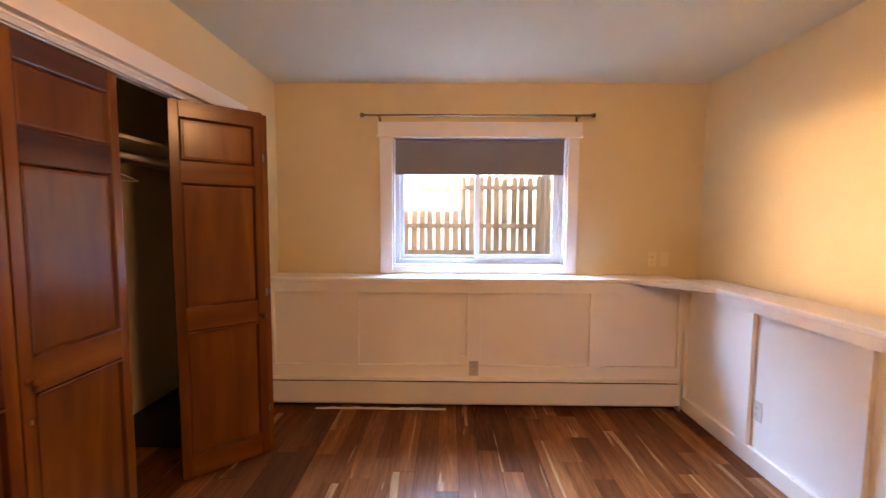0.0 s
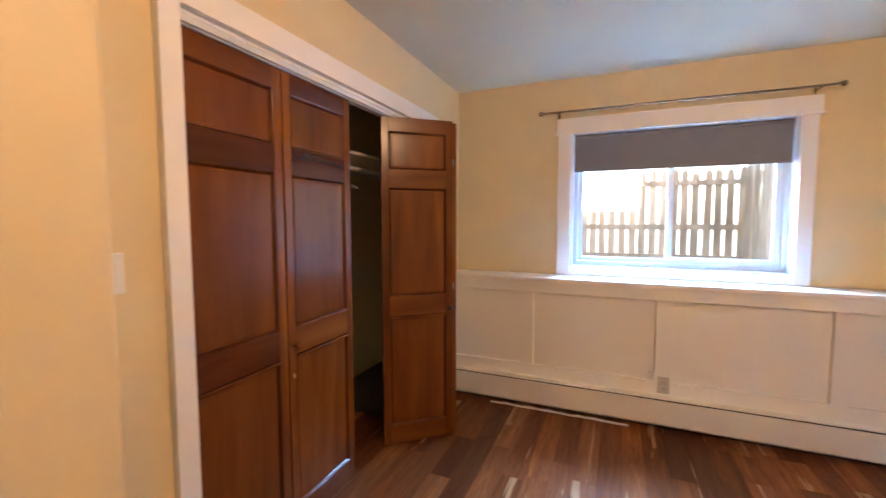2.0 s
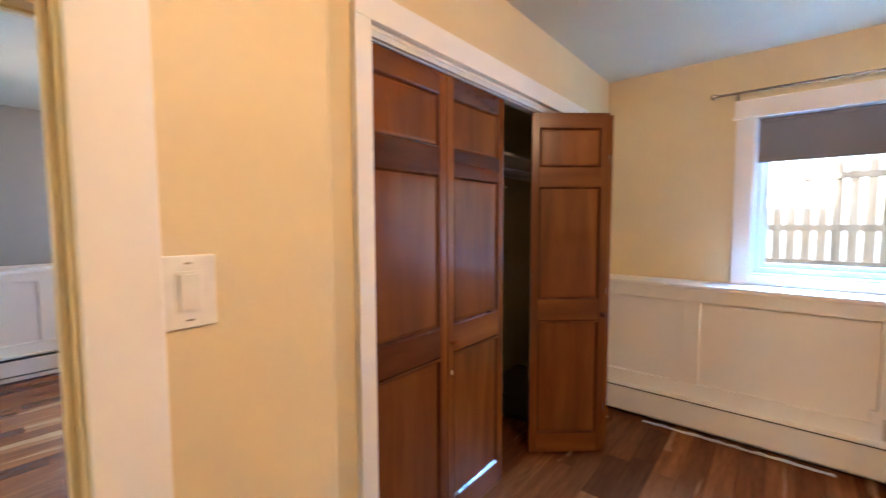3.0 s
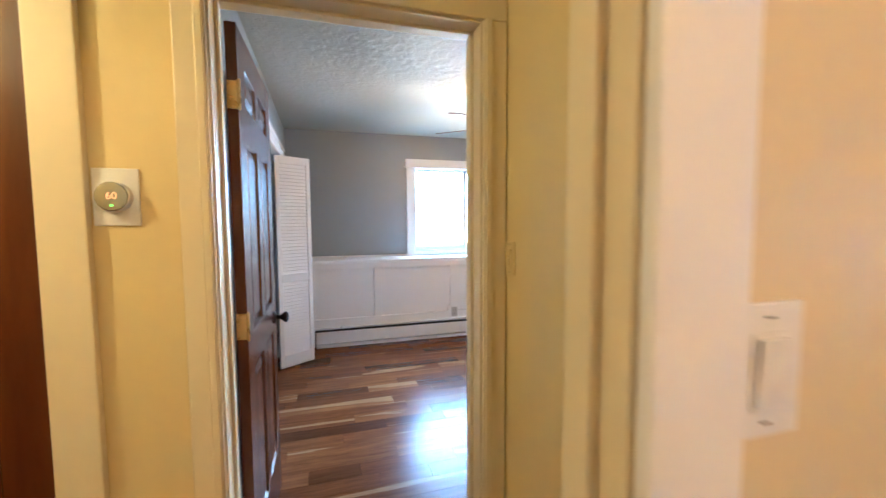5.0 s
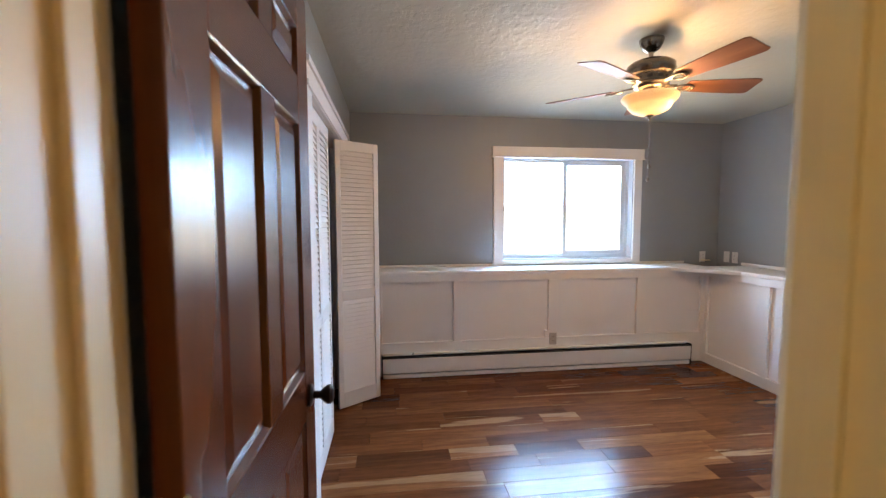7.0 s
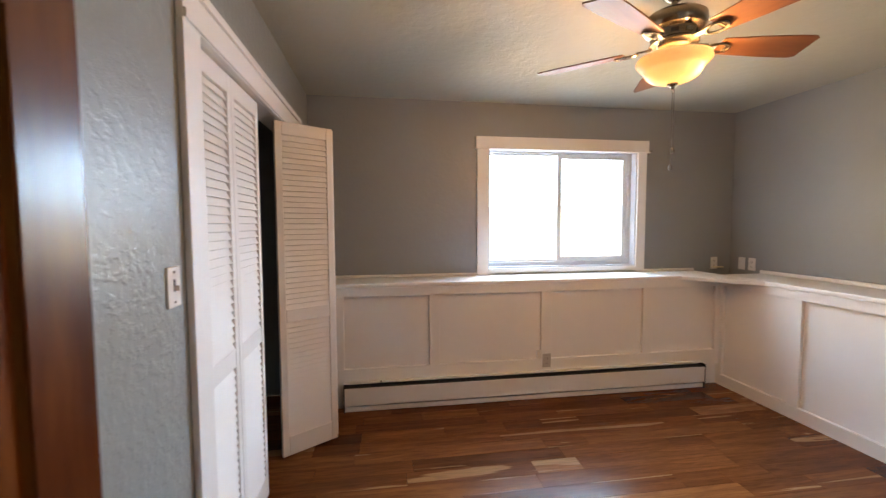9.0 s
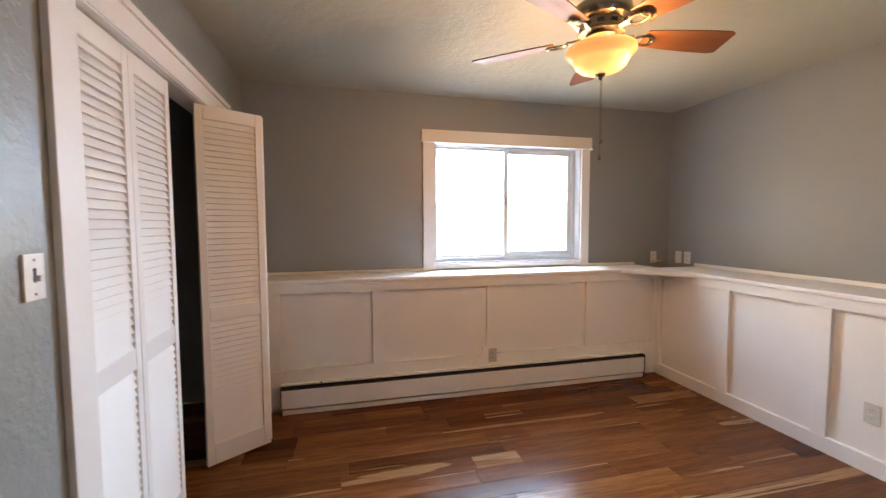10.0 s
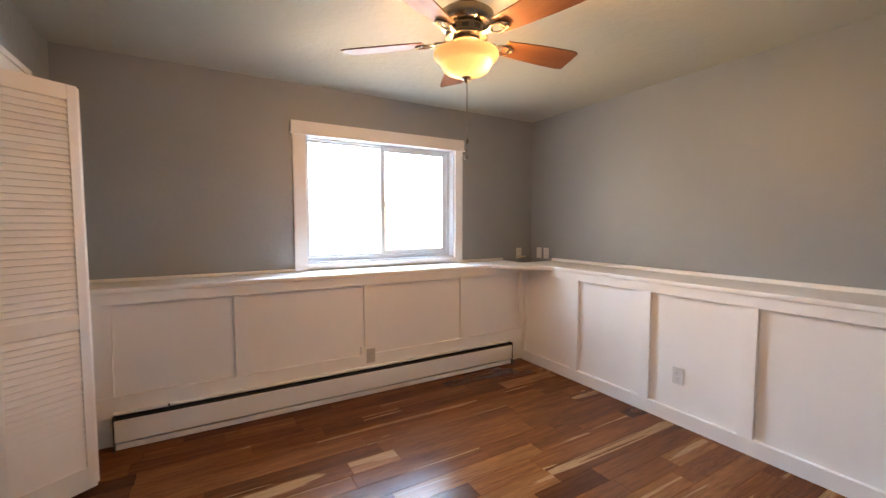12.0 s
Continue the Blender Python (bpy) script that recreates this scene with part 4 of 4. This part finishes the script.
for x in (-0.497, 1.03):
    bm = bmesh.new()
    box(bm, x - 0.008, x + 0.008, 3.313, 3.3195, 2.155, 2.205, bevel=0.002)
    box(bm, x - 0.005, x + 0.005, 3.24, 3.3135, 2.172, 2.180)
    part("bracket", bm, NICKEL, c)
bracket = thing("rod_bracket", "small leftover curtain rod bracket beside the window", "bracket")
boxes("arm", NICKEL, bracket, (-5.7195, -5.66, 2.512, 2.522, 2.06, 2.068), (-5.7195, -5.715, 2.505, 2.530, 2.04, 2.09), bevel=0.001)

p = thing("plug_adapter", "small beige plug adapter on the ledge below the outlet", "plug")
boxes("body", JAMB, p, (-5.712, -5.672, 3.222, 3.268, 0.988, 1.0), bevel=0.004)
boxes("cord_block", JAMB, p, (-5.70, -5.675, 3.27, 3.31, 0.9875, 0.999), bevel=0.003)
k = thing("damper_knob", "tiny black damper knob on the heater", "knob")
boxes("stem", SLOT, k, (-5.312, -5.306, 0.068, 0.078, 0.2175, 0.232), bevel=0.001)

# ---- ceiling fan ----
f = thing("ceiling_fan", "five-bladed ceiling fan with a lit amber glass bowl", "ceiling fan", m=pose(FAN.x, FAN.y, 0))
bm = bmesh.new()
lathe(bm, [(0.0005, 2.4498), (0.066, 2.4498), (0.066, 2.438), (0.060, 2.42), (0.045, 2.395), (0.022, 2.38), (0.0005, 2.38)])
part("canopy", bm, NICKEL, f, smooth=True)
part("downrod", rod(bmesh.new(), (0, 0, 2.30), (0, 0, 2.385), 0.013, 16), NICKEL, f, smooth=True)
bm = bmesh.new()
lathe(bm, [(0.0005, 2.332), (0.03, 2.332), (0.042, 2.324), (0.110, 2.317), (0.127, 2.303), (0.129, 2.275), (0.118, 2.252), (0.094, 2.243), (0.090, 2.208), (0.099, 2.200), (0.099, 2.194), (0.074, 2.190), (0.0005, 2.190)], steps=40)
part("motor_housing", bm, NICKEL, f, smooth=True)
for k in range(10):
    v = boxes("vent", SLOT, f, (0.0895, 0.0935, -0.015, 0.015, 2.217, 2.233))
    v.rotation_euler = (0, 0, math.tau * k / 10)
bm = bmesh.new()
lathe(bm, [(0.0005, 2.1898), (0.062, 2.1898), (0.068, 2.180), (0.055, 2.166), (0.060, 2.158), (0.072, 2.150), (0.0005, 2.150)], steps=32)
part("light_fitter", bm, NICKEL, f, smooth=True)
bm = bmesh.new()
prof = [(0.150, 2.170), (0.163, 2.165), (0.168, 2.154), (0.166, 2.144), (0.156, 2.130), (0.141, 2.118), (0.132, 2.108), (0.128, 2.098), (0.120, 2.082), (0.102, 2.066), (0.070, 2.052), (0.03, 2.0445), (0.0006, 2.0435)]
prof = [(r * 0.90, 2.0275 + (z - 2.0435) * 0.89) for r, z in prof]
lathe(bm, prof, steps=48)
for fc in [fc for fc in bm.faces if len(fc.verts) > 8]:
    bm.faces.remove(fc)
g = part("bowl", bm, BOWL, f, "frosted amber glass bowl", smooth=True)
g.visible_shadow = False
bm = bmesh.new()
lathe(bm, [(0.0005, 2.030), (0.022, 2.027), (0.020, 2.020), (0.010, 2.014), (0.008, 2.006), (0.0005, 2.000)], steps=20)
part("finial", bm, NICKEL, f, smooth=True)
BLADE_M = bmesh.new()
out = []
N = 28
for k in range(N + 1):
    u = k / N
    r = 0.20 + 0.400 * u
    half = 0.050 + 0.024 * math.sin(min(1, u * 1.05) * math.pi / 2)
    if u > 0.93:
        half *= math.sqrt(max(0.02, 1 - ((u - 0.93) / 0.07) ** 2 * 0.28))
    out.append((r, half))
pts = [(r, -h) for r, h in out] + [(r, h) for r, h in reversed(out)]
lo = [BLADE_M.verts.new((x, y, -0.0028)) for x, y in pts]
hi = [BLADE_M.verts.new((x, y, 0.0028)) for x, y in pts]
BLADE_M.faces.new(hi), BLADE_M.faces.new(list(reversed(lo)))
for k in range(len(pts)):
    BLADE_M.faces.new((lo[k], lo[(k + 1) % len(pts)], hi[(k + 1) % len(pts)], hi[k]))
bmesh.ops.recalc_face_normals(BLADE_M, faces=BLADE_M.faces)
blade_mesh = bpy.data.meshes.new("blade")
BLADE_M.to_mesh(blade_mesh)
blade_mesh.materials.append(BLADE)
bm = bmesh.new()
box(bm, 0.085, 0.15, -0.012, 0.012, -0.004, 0.004, bevel=0.002)
# an oval ring with a crossbar carries the blade
oval = [(0.198 + 0.046 * math.cos(math.tau * k / 20), 0.028 * math.sin(math.tau * k / 20), -0.010) for k in range(20)]
for k in range(20):
    rod(bm, oval[k], oval[(k + 1) % 20], 0.0056, 8)
rod(bm, (0.145, 0, -0.004), (0.160, 0, -0.010), 0.008, 8)
rod(bm, (0.225, -0.028, -0.009), (0.225, 0.028, -0.009), 0.005, 8)
for y in (-0.02, 0.02):
    lathe(bm, [(0.0005, -0.0165), (0.004, -0.016), (0.0045, -0.012)], (0.238, y, 0), 8)
bmesh.ops.recalc_face_normals(bm, faces=bm.faces)
iron_mesh = bpy.data.meshes.new("blade_iron")
bm.to_mesh(iron_mesh)
bm.free()
iron_mesh.materials.append(NICKEL)
for k in range(5):
    b = new("blade", blade_mesh)
    b.parent = f
    b.matrix_local = pose(0, 0, 2.192, 0, 0, 83 + 72 * k) @ pose(0, 0, 0, -13, 0, 0)
    i = new("blade_iron", iron_mesh)
    i.parent = b
for x, y, z in ((0.012, 0.0, 1.742), (-0.012, 0.01, 1.672)):
    c = part("pull_chain", rod(bmesh.new(), (x, y, z), (x, y, 2.015), 0.0015, 6), CHAIN, f)
    bm = bmesh.new()
    lathe(bm, [(0.0005, z + 0.004), (0.005, z), (0.009, z - 0.012), (0.0065, z - 0.02), (0.0005, z - 0.023)], (x, y, 0), 14)
    part("pull", bm, CHAIN, c, smooth=True)

# ---- ceiling lamps out of sight, behind and above the walk ----
def flush_lamp(x, y, label):
    l = thing("ceiling_lamp", label, "ceiling lamp", m=pose(x, y, 0))
    bm = bmesh.new()
    lathe(bm, [(0.0005, 2.4498), (0.15, 2.4498), (0.15, 2.42), (0.14, 2.41), (0.0005, 2.41)])
    part("pan", bm, NICKEL, l, smooth=True)
    bm = bmesh.new()
    lathe(bm, [(0.142, 2.4095), (0.138, 2.38), (0.11, 2.345), (0.06, 2.325), (0.0006, 2.318)], steps=36)
    for fc in [fc for fc in bm.faces if len(fc.verts) > 8]:
        bm.faces.remove(fc)
    g = part("glass_shade", bm, BOWL, l, smooth=True)
    g.visible_shadow = False


flush_lamp(0.38, 0.72, "flush ceiling lamp with a frosted glass shade")
flush_lamp(-1.36, -1.60, "flush ceiling lamp with a frosted glass shade")


# ---- garden fence outside the yellow room ----
f = thing("garden_fence", "weathered cedar picket fence with dog-eared boards", "fence")
bm = bmesh.new()
w, hgt = 0.052, 1.80
prof = [(-w, 0), (w, 0), (w, hgt - 0.06), (w * 0.45, hgt), (-w * 0.45, hgt), (-w, hgt - 0.06)]
lo = [bm.verts.new((x, 0.0, z)) for x, z in prof]
hi = [bm.verts.new((x, 0.018, z)) for x, z in prof]
bm.faces.new(lo), bm.faces.new(list(reversed(hi)))
for k in range(6):
    bm.faces.new((lo[k], lo[(k + 1) % 6], hi[(k + 1) % 6], hi[k]))
bmesh.ops.recalc_face_normals(bm, faces=bm.faces)
picket = bpy.data.meshes.new("picket")
bm.to_mesh(picket)
bm.free()
picket.materials.append(FENCE)
rnd = random.Random(11)
for k in range(60):
    p = new("picket", picket)
    p.parent = f
    p.location = (-5.0 + k * 0.152 + rnd.uniform(-0.006, 0.006), 7.55, 0.38 + rnd.uniform(-0.02, 0.02))
    p.rotation_euler = (0, radians(rnd.uniform(-0.6, 0.6)), 0)
for z in (0.75, 1.235, 1.93):
    boxes("fence_rail", FENCE, f, (-5.1, 4.1, 7.505, 7.549, z, z + 0.085), bevel=0.004)
for k in range(22):
    p = new("picket", picket)
    p.parent = f
    p.location = (1.72, 7.40 - k * 0.135 + rnd.uniform(-0.005, 0.005), 0.42 + rnd.uniform(-0.02, 0.02))
    p.rotation_euler = (radians(rnd.uniform(-0.6, 0.6)), 0, radians(90))
for z in (0.80, 1.30, 1.98):
    boxes("fence_rail", FENCE, f, (1.722, 1.766, 4.5, 7.50, z, z + 0.085), bevel=0.004)
for x in (-4.2, -1.8, 0.6, 3.0):
    boxes("fence_post", FENCE, f, (x, x + 0.09, 7.57, 7.66, 0.37, 2.1), bevel=0.004)

# ---- floors, board by board ----
planks("floor_1", "reddish acacia plank floor with pale streaks", -0.985, 1.81, -0.95, 3.10, 21)
planks("floor_closet_1", "acacia plank floor inside the closet", -1.953, -0.985, 0.555, 3.31, 25)
planks("floor_hall", "acacia plank floor of the hall", -2.16, -0.985, -3.0, 0.555, 22)
wall("floor_behind_hall_door", SUBFLOOR, "unseen floor behind the closed hall door", (-3.3, -2.161, -3.1, -1.22, -0.25, -0.005))
planks("floor_2", "dark acacia plank floor with a satin gloss", -5.715, -2.16, -1.22, 3.03, 23)
